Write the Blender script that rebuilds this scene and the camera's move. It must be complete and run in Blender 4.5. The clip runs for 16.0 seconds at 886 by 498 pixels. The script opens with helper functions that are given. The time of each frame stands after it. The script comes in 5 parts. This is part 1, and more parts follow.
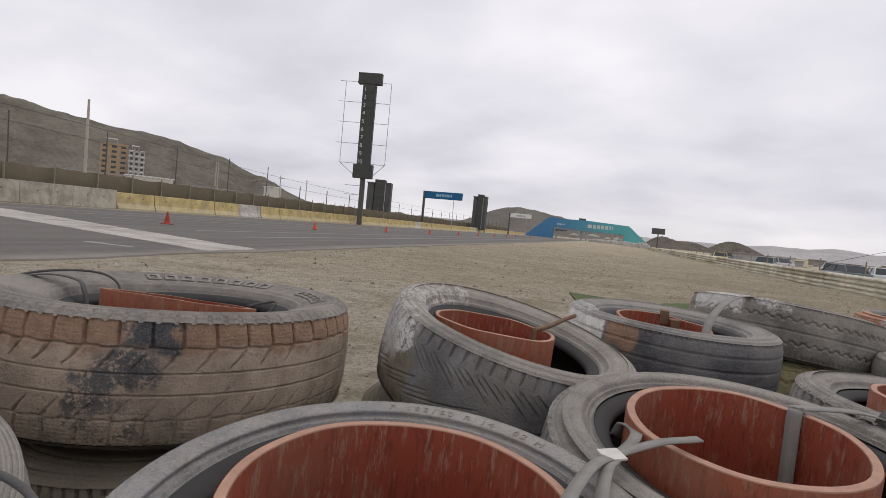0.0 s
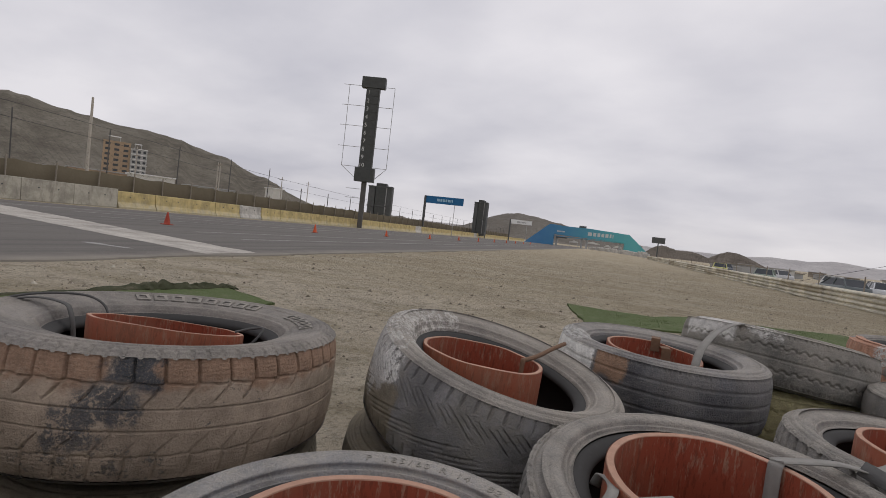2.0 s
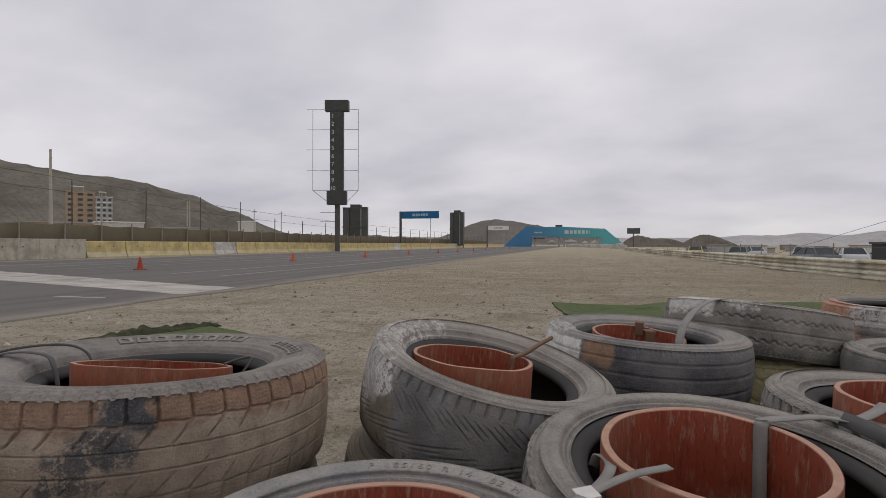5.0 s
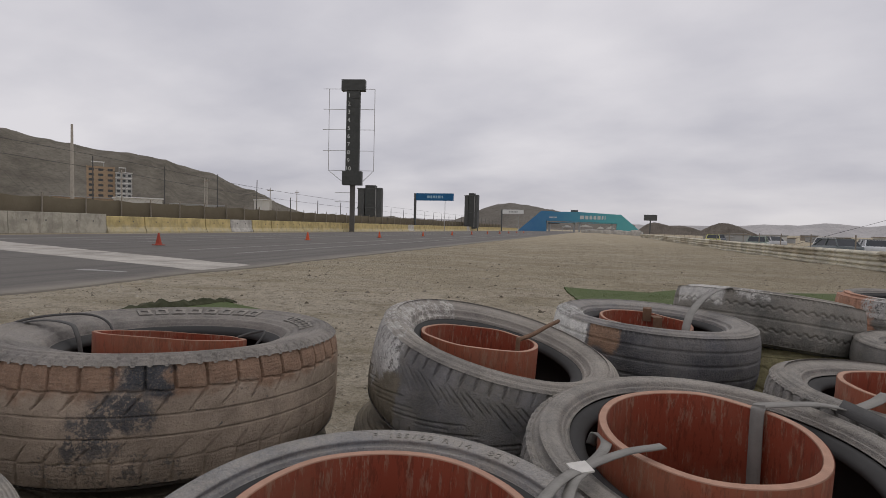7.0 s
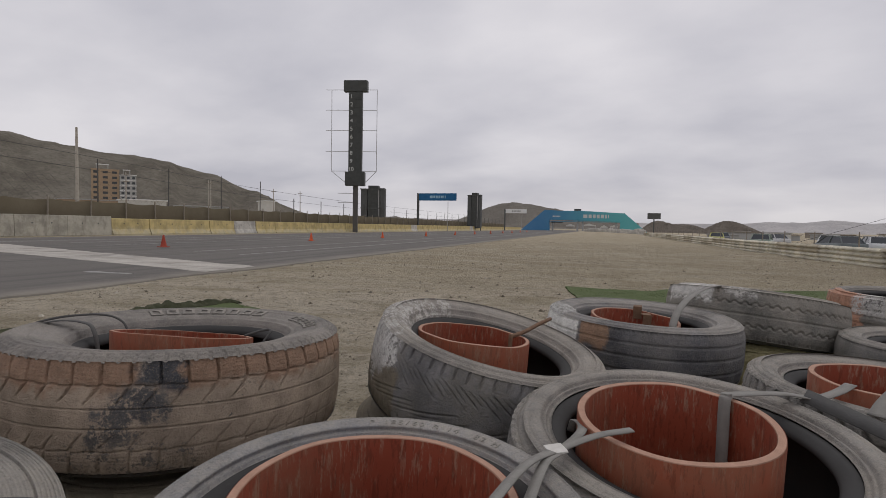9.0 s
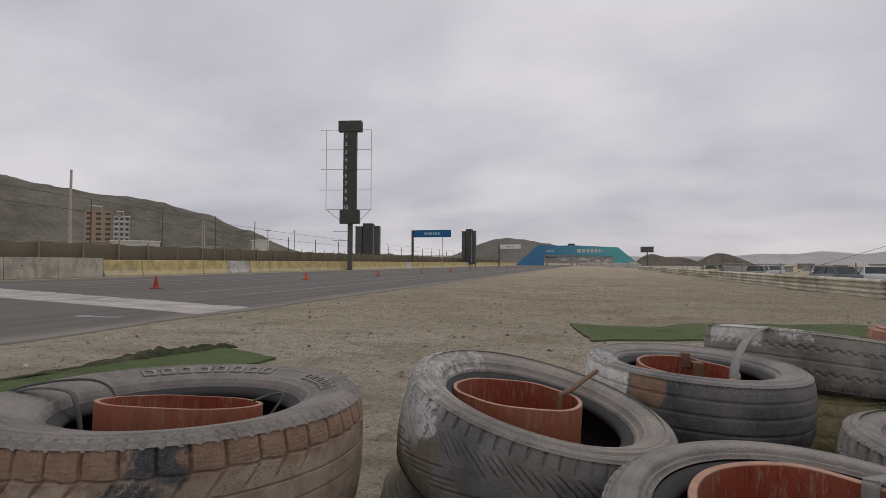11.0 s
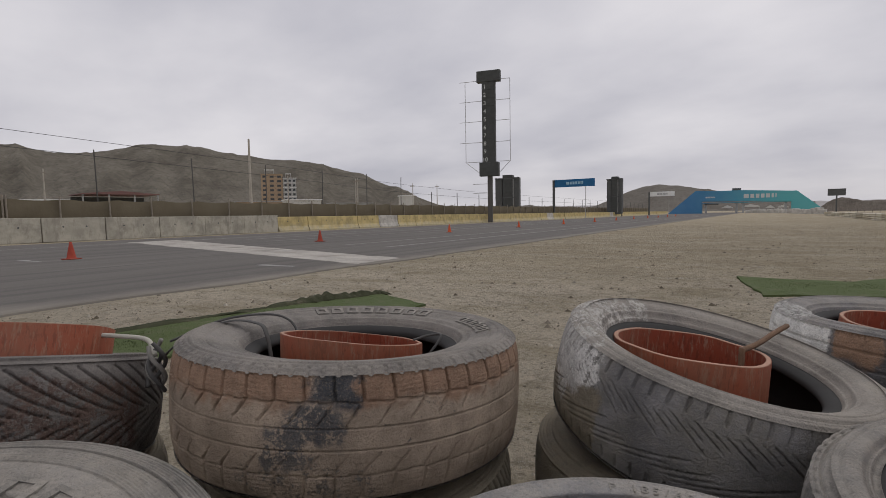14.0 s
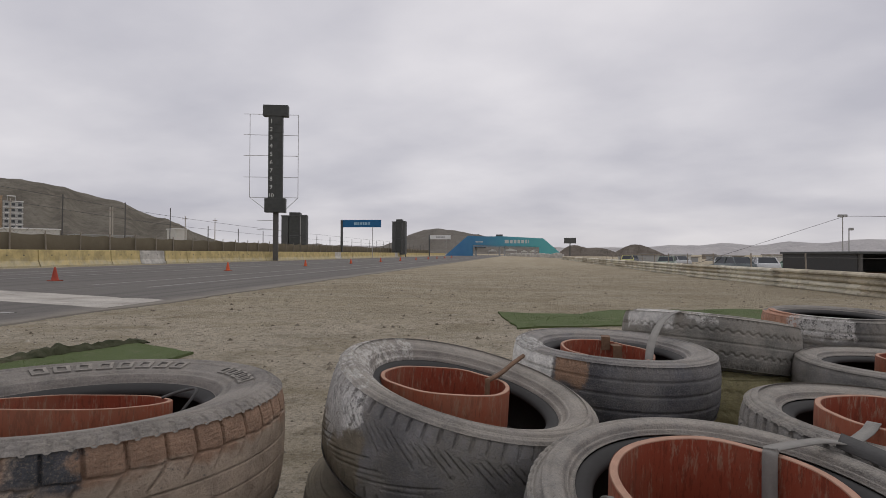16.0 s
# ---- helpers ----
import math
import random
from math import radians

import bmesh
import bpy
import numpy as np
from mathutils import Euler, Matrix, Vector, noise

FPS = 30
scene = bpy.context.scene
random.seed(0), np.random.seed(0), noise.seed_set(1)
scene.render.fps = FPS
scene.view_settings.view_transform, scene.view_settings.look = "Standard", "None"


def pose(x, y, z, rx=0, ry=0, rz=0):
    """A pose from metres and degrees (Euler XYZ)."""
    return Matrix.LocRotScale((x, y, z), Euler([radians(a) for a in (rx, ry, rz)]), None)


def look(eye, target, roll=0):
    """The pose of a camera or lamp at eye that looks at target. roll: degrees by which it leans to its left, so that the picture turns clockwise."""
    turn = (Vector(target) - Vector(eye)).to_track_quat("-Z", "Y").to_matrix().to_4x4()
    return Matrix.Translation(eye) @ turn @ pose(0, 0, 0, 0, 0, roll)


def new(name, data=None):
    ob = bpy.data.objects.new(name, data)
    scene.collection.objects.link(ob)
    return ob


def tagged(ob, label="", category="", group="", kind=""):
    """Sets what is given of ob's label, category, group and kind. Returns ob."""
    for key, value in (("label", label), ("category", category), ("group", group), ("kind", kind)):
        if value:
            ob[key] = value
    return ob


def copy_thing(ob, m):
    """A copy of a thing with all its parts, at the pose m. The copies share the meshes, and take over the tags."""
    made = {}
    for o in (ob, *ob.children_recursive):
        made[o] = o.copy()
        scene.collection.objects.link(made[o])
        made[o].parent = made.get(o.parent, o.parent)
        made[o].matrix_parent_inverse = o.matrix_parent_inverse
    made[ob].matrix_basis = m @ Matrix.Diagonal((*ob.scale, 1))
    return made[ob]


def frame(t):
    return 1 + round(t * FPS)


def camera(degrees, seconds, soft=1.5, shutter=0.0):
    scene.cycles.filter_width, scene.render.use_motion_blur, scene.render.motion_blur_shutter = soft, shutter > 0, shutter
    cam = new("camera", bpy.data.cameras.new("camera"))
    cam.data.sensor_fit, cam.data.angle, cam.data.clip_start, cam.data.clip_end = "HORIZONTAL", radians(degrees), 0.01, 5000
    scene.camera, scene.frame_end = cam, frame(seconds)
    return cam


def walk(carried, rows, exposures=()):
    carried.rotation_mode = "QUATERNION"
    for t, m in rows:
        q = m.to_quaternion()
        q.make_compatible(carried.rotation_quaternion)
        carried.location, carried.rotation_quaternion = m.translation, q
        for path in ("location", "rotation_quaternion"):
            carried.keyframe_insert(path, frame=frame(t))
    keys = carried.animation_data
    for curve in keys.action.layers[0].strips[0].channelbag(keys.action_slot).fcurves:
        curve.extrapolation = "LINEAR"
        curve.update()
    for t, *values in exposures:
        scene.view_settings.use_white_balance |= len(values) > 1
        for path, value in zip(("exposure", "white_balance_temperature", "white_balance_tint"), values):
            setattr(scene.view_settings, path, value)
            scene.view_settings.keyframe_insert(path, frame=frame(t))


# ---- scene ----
cam = camera(82.7, 16.0, 0.75)
PATH = [
    (0, (0.352, 0.194, 0.865), (-0.245, 2.101, 0.771), 5.4),
    (0.5, (0.365, 0.191, 0.866), (-0.157, 2.119, 0.778), 3.1),
    (1, (0.353, 0.196, 0.892), (-0.117, 2.139, 0.813), 10.1),
    (1.5, (0.388, 0.211, 0.906), (-0.142, 2.136, 0.798), 2.1),
    (2, (0.369, 0.203, 0.927), (-0.23, 2.11, 0.851), 6.6),
    (2.5, (0.378, 0.197, 0.917), (-0.185, 2.116, 0.88), 6.1),
    (3, (0.361, 0.194, 0.909), (-0.153, 2.127, 0.879), 8.7),
    (3.5, (0.361, 0.188, 0.91), (-0.151, 2.121, 0.882), 6.1),
    (5.8, (0.386, 0.184, 0.916), (-0.147, 2.112, 0.888), -0.3),
    (6, (0.383, 0.184, 0.911), (-0.184, 2.102, 0.867), 0.9),
    (6.5, (0.389, 0.186, 0.916), (-0.175, 2.103, 0.845), -1.5),
    (7, (0.395, 0.169, 0.913), (-0.182, 2.081, 0.823), 1.5),
    (7.5, (0.368, 0.169, 0.913), (-0.289, 2.055, 0.814), 3.8),
    (8, (0.388, 0.18, 0.918), (-0.314, 2.049, 0.814), 3.2),
    (8.5, (0.404, 0.2, 0.909), (-0.27, 2.081, 0.818), 0.9),
    (9, (0.435, 0.109, 0.922), (-0.155, 2.018, 0.831), 1.1),
    (9.2, (0.446, 0.102, 0.925), (-0.067, 2.034, 0.834), -2.0),
    (11.3, (0.282, 0.261, 0.938), (-0.293, 2.175, 1.0), 0.4),
    (11.5, (0.286, 0.272, 0.935), (-0.333, 2.173, 0.975), -0.9),
    (12, (0.287, 0.267, 0.931), (-0.447, 2.127, 0.941), -1.0),
    (12.5, (0.285, 0.264, 0.925), (-0.518, 2.095, 0.874), -2.7),
    (13, (0.273, 0.274, 0.917), (-0.646, 2.048, 0.826), -2.4),
    (13.5, (0.268, 0.27, 0.916), (-0.735, 1.996, 0.799), -3.1),
    (14, (0.247, 0.261, 0.916), (-0.824, 1.944, 0.783), -1.0),
    (14.5, (0.244, 0.256, 0.918), (-0.895, 1.896, 0.792), -1.9),
    (15, (0.241, 0.233, 0.924), (-1.002, 1.799, 0.876), -4.3),
    (15.5, (0.275, 0.268, 0.93), (-0.551, 2.089, 0.927), -4.4),
    (16, (0.289, 0.261, 0.927), (-0.012, 2.238, 0.944), 0.3),
]
EXPOSURES = [(0, 0.40), (0.8, 0.22), (3.5, 0.12), (7, 0.03), (9.2, 0.02), (11.3, -0.06), (12.5, -0.10), (14, 0.02), (15.5, 0.08), (16, 0.06)]
walk(cam, [(t, look(eye, target, roll)) for t, eye, target, roll in PATH], EXPOSURES)

# ---------------------------------------------------------------- light
SUN_AZ, SUN_EL = radians(20), radians(55)
world = bpy.data.worlds.new("overcast_sky")
scene.world = world
world.use_nodes = True
wn, wl = world.node_tree.nodes, world.node_tree.links
wn.clear()
w_out = wn.new("ShaderNodeOutputWorld")
w_bg = wn.new("ShaderNodeBackground")
w_sky = wn.new("ShaderNodeTexSky")
w_sky.sky_type = "NISHITA"
w_sky.sun_disc = False
w_sky.sun_elevation, w_sky.sun_rotation = SUN_EL, SUN_AZ
w_sky.dust_density = 4.0
w_tc = wn.new("ShaderNodeTexCoord")
w_sep = wn.new("ShaderNodeSeparateXYZ")
wl.new(w_tc.outputs["Generated"], w_sep.inputs[0])


def wmath(op, a, b=None, clamp=False):
    n = wn.new("ShaderNodeMath")
    n.operation, n.use_clamp = op, clamp
    for i, v in enumerate((a, b)):
        if v is None:
            continue
        if isinstance(v, (int, float)):
            n.inputs[i].default_value = v
        else:
            wl.new(v, n.inputs[i])
    return n.outputs[0]


up = wmath("MAXIMUM", w_sep.outputs[2], 0.0)
den = wmath("ADD", up, 0.26)
comb = wn.new("ShaderNodeCombineXYZ")
wl.new(wmath("DIVIDE", w_sep.outputs[0], den), comb.inputs[0])
wl.new(wmath("DIVIDE", w_sep.outputs[1], den), comb.inputs[1])


def wnoise(scale, detail, rough, shift):
    mp = wn.new("ShaderNodeMapping")
    mp.inputs["Location"].default_value = shift
    mp.inputs["Rotation"].default_value = (0, 0, radians(24))
    mp.inputs["Scale"].default_value = (1.0, 1.25, 1.0)
    wl.new(comb.outputs[0], mp.inputs[0])
    n = wn.new("ShaderNodeTexNoise")
    n.inputs["Scale"].default_value, n.inputs["Detail"].default_value, n.inputs["Roughness"].default_value = scale, detail, rough
    wl.new(mp.outputs[0], n.inputs["Vector"])
    return n.outputs["Fac"]


big = wnoise(0.62, 2, 0.45, (1.2, 0.4, 0))
small = wnoise(1.5, 5, 0.5, (4.1, 2.2, 0))
cloud = wmath("ADD", wmath("MULTIPLY", big, 0.65), wmath("MULTIPLY", small, 0.35))
ramp = wn.new("ShaderNodeValToRGB")
ramp.color_ramp.elements[0].position, ramp.color_ramp.elements[0].color = 0.39, (0.475, 0.470, 0.525, 1)
ramp.color_ramp.elements[1].position, ramp.color_ramp.elements[1].color = 0.60, (0.725, 0.704, 0.736, 1)
wl.new(cloud, ramp.inputs[0])
# a paler, slightly warm band low over the horizon
low = wn.new("ShaderNodeValToRGB")
low.color_ramp.elements[0].position, low.color_ramp.elements[0].color = 0.0, (1, 1, 1, 1)
low.color_ramp.elements[1].position, low.color_ramp.elements[1].color = 0.085, (0, 0, 0, 1)
wl.new(up, low.inputs[0])
mix_low = wn.new("ShaderNodeMixRGB")
mix_low.inputs[2].default_value = (0.67, 0.645, 0.65, 1)
wl.new(wmath("MULTIPLY", low.outputs[0], wmath("ADD", wmath("MULTIPLY", small, 1.1), -0.1, True)), mix_low.inputs[0])
wl.new(ramp.outputs[0], mix_low.inputs[1])
sky_dim = wn.new("ShaderNodeMixRGB")
sky_dim.blend_type = "MULTIPLY"
sky_dim.inputs[0].default_value = 1.0
sky_dim.inputs[2].default_value = (0.08, 0.08, 0.08, 1)
wl.new(w_sky.outputs[0], sky_dim.inputs[1])
mix_sky = wn.new("ShaderNodeMixRGB")
mix_sky.inputs[0].default_value = 0.94
wl.new(sky_dim.outputs[0], mix_sky.inputs[1])
wl.new(mix_low.outputs[0], mix_sky.inputs[2])
wl.new(mix_sky.outputs[0], w_bg.inputs[0])
w_bg.inputs[1].default_value = 1.0
wl.new(w_bg.outputs[0], w_out.inputs[0])

sun = new("sun", bpy.data.lights.new("sun", "SUN"))
sun.data.energy, sun.data.angle, sun.data.color = 0.6, radians(30), (1.0, 0.97, 0.92)
sun.matrix_world = look((0, 0, 50), (-math.sin(SUN_AZ) * 40, -math.cos(SUN_AZ) * 40, 50 - 40 * math.tan(SUN_EL)))


# ---------------------------------------------------------------- materials
class Mat:
    """A node material with short helpers."""

    def __init__(self, name, rough=0.8, metal=0.0, spec=0.3):
        self.m = bpy.data.materials.new(name)
        self.m.use_nodes = True
        self.n, self.l = self.m.node_tree.nodes, self.m.node_tree.links
        self.b = self.n["Principled BSDF"]
        self.b.inputs["Roughness"].default_value = rough
        self.b.inputs["Metallic"].default_value = metal
        self.b.inputs["Specular IOR Level"].default_value = spec
        self.tc = self.n.new("ShaderNodeTexCoord")
        self.geo = self.n.new("ShaderNodeNewGeometry")

    def put(self, sock, v):
        if isinstance(v, (int, float)):
            sock.default_value = v
        elif isinstance(v, tuple):
            sock.default_value = (*v, 1.0) if len(v) == 3 else v
        else:
            self.l.new(v, sock)

    def noise(self, scale, detail=5, rough=0.6, stretch=None, world=False, dist=0.0):
        n = self.n.new("ShaderNodeTexNoise")
        n.inputs["Scale"].default_value, n.inputs["Detail"].default_value = scale, detail
        n.inputs["Roughness"].default_value, n.inputs["Distortion"].default_value = rough, dist
        src = self.geo.outputs["Position"] if world else self.tc.outputs["Object"]
        if stretch:
            mp = self.n.new("ShaderNodeMapping")
            mp.inputs["Scale"].default_value = stretch
            self.l.new(src, mp.inputs[0])
            src = mp.outputs[0]
        self.l.new(src, n.inputs["Vector"])
        return n.outputs["Fac"]

    def voronoi(self, scale, world=False):
        n = self.n.new("ShaderNodeTexVoronoi")
        n.inputs["Scale"].default_value = scale
        self.l.new(self.geo.outputs["Position"] if world else self.tc.outputs["Object"], n.inputs["Vector"])
        return n.outputs["Distance"]

    def math(self, op, a, b=0.0, clamp=False):
        n = self.n.new("ShaderNodeMath")
        n.operation, n.use_clamp = op, clamp
        self.put(n.inputs[0], a)
        self.put(n.inputs[1], b)
        return n.outputs[0]

    def step(self, v, lo, hi):
        n = self.n.new("ShaderNodeMapRange")
        n.interpolation_type = "SMOOTHSTEP"
        self.put(n.inputs["Value"], v)
        n.inputs["From Min"].default_value, n.inputs["From Max"].default_value = lo, hi
        return n.outputs["Result"]

    def mix(self, f, a, b):
        n = self.n.new("ShaderNodeMixRGB")
        self.put(n.inputs[0], f)
        self.put(n.inputs[1], a)
        self.put(n.inputs[2], b)
        return n.outputs[0]

    def xyz(self, which="Object"):
        s = self.n.new("ShaderNodeSeparateXYZ")
        self.l.new(self.geo.outputs["Position"] if which == "World" else self.geo.outputs["Normal"] if which == "Normal" else self.tc.outputs[which], s.inputs[0])
        return s.outputs

    def rand(self):
        return self.n.new("ShaderNodeObjectInfo").outputs["Random"]

    def island(self):
        return self.geo.outputs["Random Per Island"]

    def color(self, c):
        self.put(self.b.inputs["Base Color"], c)
        return self

    def rough(self, r):
        self.put(self.b.inputs["Roughness"], r)
        return self

    def bump(self, h, dist=0.005, strength=0.5):
        n = self.n.new("ShaderNodeBump")
        n.inputs["Distance"].default_value, n.inputs["Strength"].default_value = dist, strength
        self.put(n.inputs["Height"], h)
        self.l.new(n.outputs[0], self.b.inputs["Normal"])
        return self


def plain(name, col, rough=0.7, metal=0.0, vary=0.15, scale=6.0, bump=0.0, spec=0.3):
    """A painted or bare surface with two scales of soiling."""
    k = Mat(name, rough, metal, spec)
    dark = tuple(c * (1 - vary) for c in col)
    pale = tuple(min(1, c * (1 + vary) + 0.01) for c in col)
    a = k.mix(k.noise(scale, 4), dark, pale)
    k.color(k.mix(k.math("MULTIPLY", k.step(k.noise(scale * 9, 3), 0.55, 0.75), 0.3), a, tuple(c * 0.7 + 0.03 for c in col)))
    if bump:
        k.bump(k.noise(scale * 12, 4), bump, 0.5)
    return k.m


DUST = (0.37, 0.335, 0.285)


def rubber(name, base=(0.085, 0.084, 0.086), dust=0.5, paints=(), rear=0.0, dust_col=DUST):
    """Old sun-bleached tyre rubber under dust. paints: (middle angle, half angle, low, high, colour, wear) of worn paint patches."""
    k = Mat(name, 0.82, 0.0, 0.25)
    base = tuple(v * 1.2 for v in base)
    c = k.mix(k.step(k.noise(7, 7, 0.7), 0.32, 0.68), tuple(v * 0.62 for v in base), tuple(v * 1.4 for v in base))
    x, y, z = k.xyz()
    ang = k.math("ARCTAN2", y, x)
    nz = k.xyz("Normal")[2]
    film = k.math("MULTIPLY", k.step(k.noise(6, 8, 0.72), 0.36, 0.64), dust)
    film = k.math("ADD", film, k.math("MULTIPLY", k.step(nz, 0.1, 0.95), dust * 0.55), True)
    film = k.math("MULTIPLY", film, k.math("ADD", k.math("MULTIPLY", k.noise(70, 6, 0.8), 1.5), 0.05), True)
    c = k.mix(film, c, dust_col)
    for mid, half, lo, hi, col, wear in paints:
        d = k.math("SUBTRACT", ang, radians(mid))
        d = k.math("ABSOLUTE", k.math("ARCTAN2", k.math("SINE", d), k.math("COSINE", d)))
        d = k.math("ADD", d, k.math("MULTIPLY", k.math("SUBTRACT", k.noise(14, 6, 0.7), 0.5), 0.34))
        m = k.math("SUBTRACT", 1.0, k.step(d, radians(half) - 0.025, radians(half) + 0.025))
        wz = k.math("ADD", z, k.math("MULTIPLY", k.math("SUBTRACT", k.noise(18, 5), 0.5), 0.09))
        m = k.math("MULTIPLY", m, k.math("MULTIPLY", k.step(wz, lo - 0.012, lo + 0.012), k.math("SUBTRACT", 1.0, k.step(wz, hi - 0.012, hi + 0.012))))
        flake = k.math("ADD", k.math("MULTIPLY", k.noise(34, 8, 0.75), 0.62), k.math("MULTIPLY", k.noise(150, 4, 0.7), 0.38))
        m = k.math("MULTIPLY", m, k.step(flake, wear - 0.05, wear + 0.03))
        c = k.mix(m, c, k.mix(k.step(k.noise(30, 7, 0.75), 0.35, 0.65), tuple(v * 0.72 for v in col), tuple(v * 1.06 for v in col)))
    scuff = k.step(k.noise(26, 6, 0.7, (1, 1, 5)), 0.66, 0.74)
    c = k.mix(k.math("MULTIPLY", scuff, 0.25), c, (0.36, 0.34, 0.31))
    c = k.mix(k.math("MULTIPLY", k.step(k.noise(260, 4, 0.8), 0.52, 0.64), 0.52 * dust), c, tuple(v * 1.25 for v in dust_col))
    c = k.mix(k.math("MULTIPLY", k.step(k.noise(190, 4, 0.8, (1, 1, 1.7)), 0.53, 0.66), 0.35), c, tuple(v * 0.45 for v in base))
    k.color(c)
    k.rough(k.math("ADD", k.math("MULTIPLY", film, 0.2), 0.68))
    k.bump(k.math("ADD", k.noise(220, 4, 0.7), k.noise(40, 5, 0.7)), 0.0045, 0.8)
    return k.m


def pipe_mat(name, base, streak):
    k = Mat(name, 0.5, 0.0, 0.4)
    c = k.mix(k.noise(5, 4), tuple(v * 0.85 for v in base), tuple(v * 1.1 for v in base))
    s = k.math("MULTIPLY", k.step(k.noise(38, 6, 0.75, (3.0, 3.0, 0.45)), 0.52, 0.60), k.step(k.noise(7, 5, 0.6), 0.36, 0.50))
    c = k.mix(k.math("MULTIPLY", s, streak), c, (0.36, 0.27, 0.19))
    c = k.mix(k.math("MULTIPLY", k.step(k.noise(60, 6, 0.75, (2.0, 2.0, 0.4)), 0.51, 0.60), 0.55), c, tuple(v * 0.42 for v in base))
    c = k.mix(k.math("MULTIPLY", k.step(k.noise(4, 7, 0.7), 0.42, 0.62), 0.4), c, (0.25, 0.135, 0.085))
    k.color(c)
    k.rough(k.math("ADD", k.math("MULTIPLY", k.noise(12, 4), 0.25), 0.4))
    k.bump(k.noise(40, 4), 0.0012, 0.4)
    return k.m


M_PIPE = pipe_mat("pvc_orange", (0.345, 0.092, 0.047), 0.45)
# inner walls take a darker, redder orange with stronger streaks
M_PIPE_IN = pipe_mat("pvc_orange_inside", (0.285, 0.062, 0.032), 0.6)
M_RIM = plain("pvc_sawn_edge", (0.40, 0.235, 0.165), 0.8, vary=0.35, scale=40, bump=0.002)
M_STRAP = plain("grey_webbing", (0.235, 0.225, 0.205), 0.85, vary=0.3, scale=26, bump=0.002)
M_STRAP_DARK = plain("dark_webbing", (0.09, 0.088, 0.085), 0.85, vary=0.3, scale=26, bump=0.002)
M_LABEL = plain("white_tape", (0.55, 0.53, 0.49), 0.6, vary=0.25, scale=60)
M_RUST = plain("rusty_steel", (0.17, 0.10, 0.06), 0.85, vary=0.45, scale=40, bump=0.004)
M_STEEL = plain("galvanised_steel", (0.42, 0.42, 0.41), 0.5, 0.6, vary=0.15, scale=8)
M_DARKSTEEL = plain("dark_painted_steel", (0.085, 0.088, 0.085), 0.6, vary=0.3, scale=3)
M_BOARD = plain("black_display_board", (0.055, 0.058, 0.054), 0.55, vary=0.4, scale=2.2)
M_WHITE = plain("white_paint", (0.74, 0.74, 0.72), 0.6, vary=0.1, scale=8)
M_NUM = plain("pale_numerals", (0.55, 0.56, 0.54), 0.6, vary=0.2, scale=8)
M_POLE = plain("pale_concrete_pole", (0.40, 0.37, 0.32), 0.9, vary=0.25, scale=2)
M_POST = plain("weathered_wood_post", (0.27, 0.235, 0.19), 0.9, vary=0.35, scale=9, bump=0.01)
M_DPOST = plain("dark_fence_post", (0.10, 0.095, 0.088), 0.8, vary=0.3, scale=5)
M_WIRE_SHADE = plain("cable_and_shade_black", (0.05, 0.05, 0.05), 0.7)
M_CONE = plain("cone_orange", (0.62, 0.10, 0.03), 0.6, vary=0.25, scale=12)
M_CONE_OLD = plain("cone_dull_red", (0.36, 0.055, 0.03), 0.7, vary=0.35, scale=12)
M_CONEB = plain("cone_base", (0.30, 0.055, 0.03), 0.7, vary=0.3, scale=12)
M_WPAINT = plain("worn_white_line", (0.30, 0.29, 0.275), 0.85, vary=0.25, scale=5)
M_BLUE = plain("sign_blue", (0.008, 0.115, 0.27), 0.5, vary=0.12, scale=2)
M_GLASS = plain("dark_window", (0.03, 0.035, 0.04), 0.15, vary=0.3, scale=1, spec=0.5)
M_BRICK = plain("bare_brick_wall", (0.37, 0.275, 0.185), 0.9, vary=0.2, scale=0.4)
M_GREYWALL = plain("grey_plaster_wall", (0.36, 0.36, 0.35), 0.9, vary=0.15, scale=0.4)
M_ROOFRED = plain("red_sheet_roof", (0.19, 0.10, 0.09), 0.6, vary=0.2, scale=1)
k = Mat("mixed_pebbles", 0.95, 0.0, 0.15)
k.color(k.mix(k.math("POWER", k.island(), 2.2), (0.15, 0.125, 0.092), (0.56, 0.51, 0.42)))
M_STONE = k.m
M_TENT = plain("pale_tarpaulin", (0.55, 0.54, 0.50), 0.8, vary=0.15, scale=1)


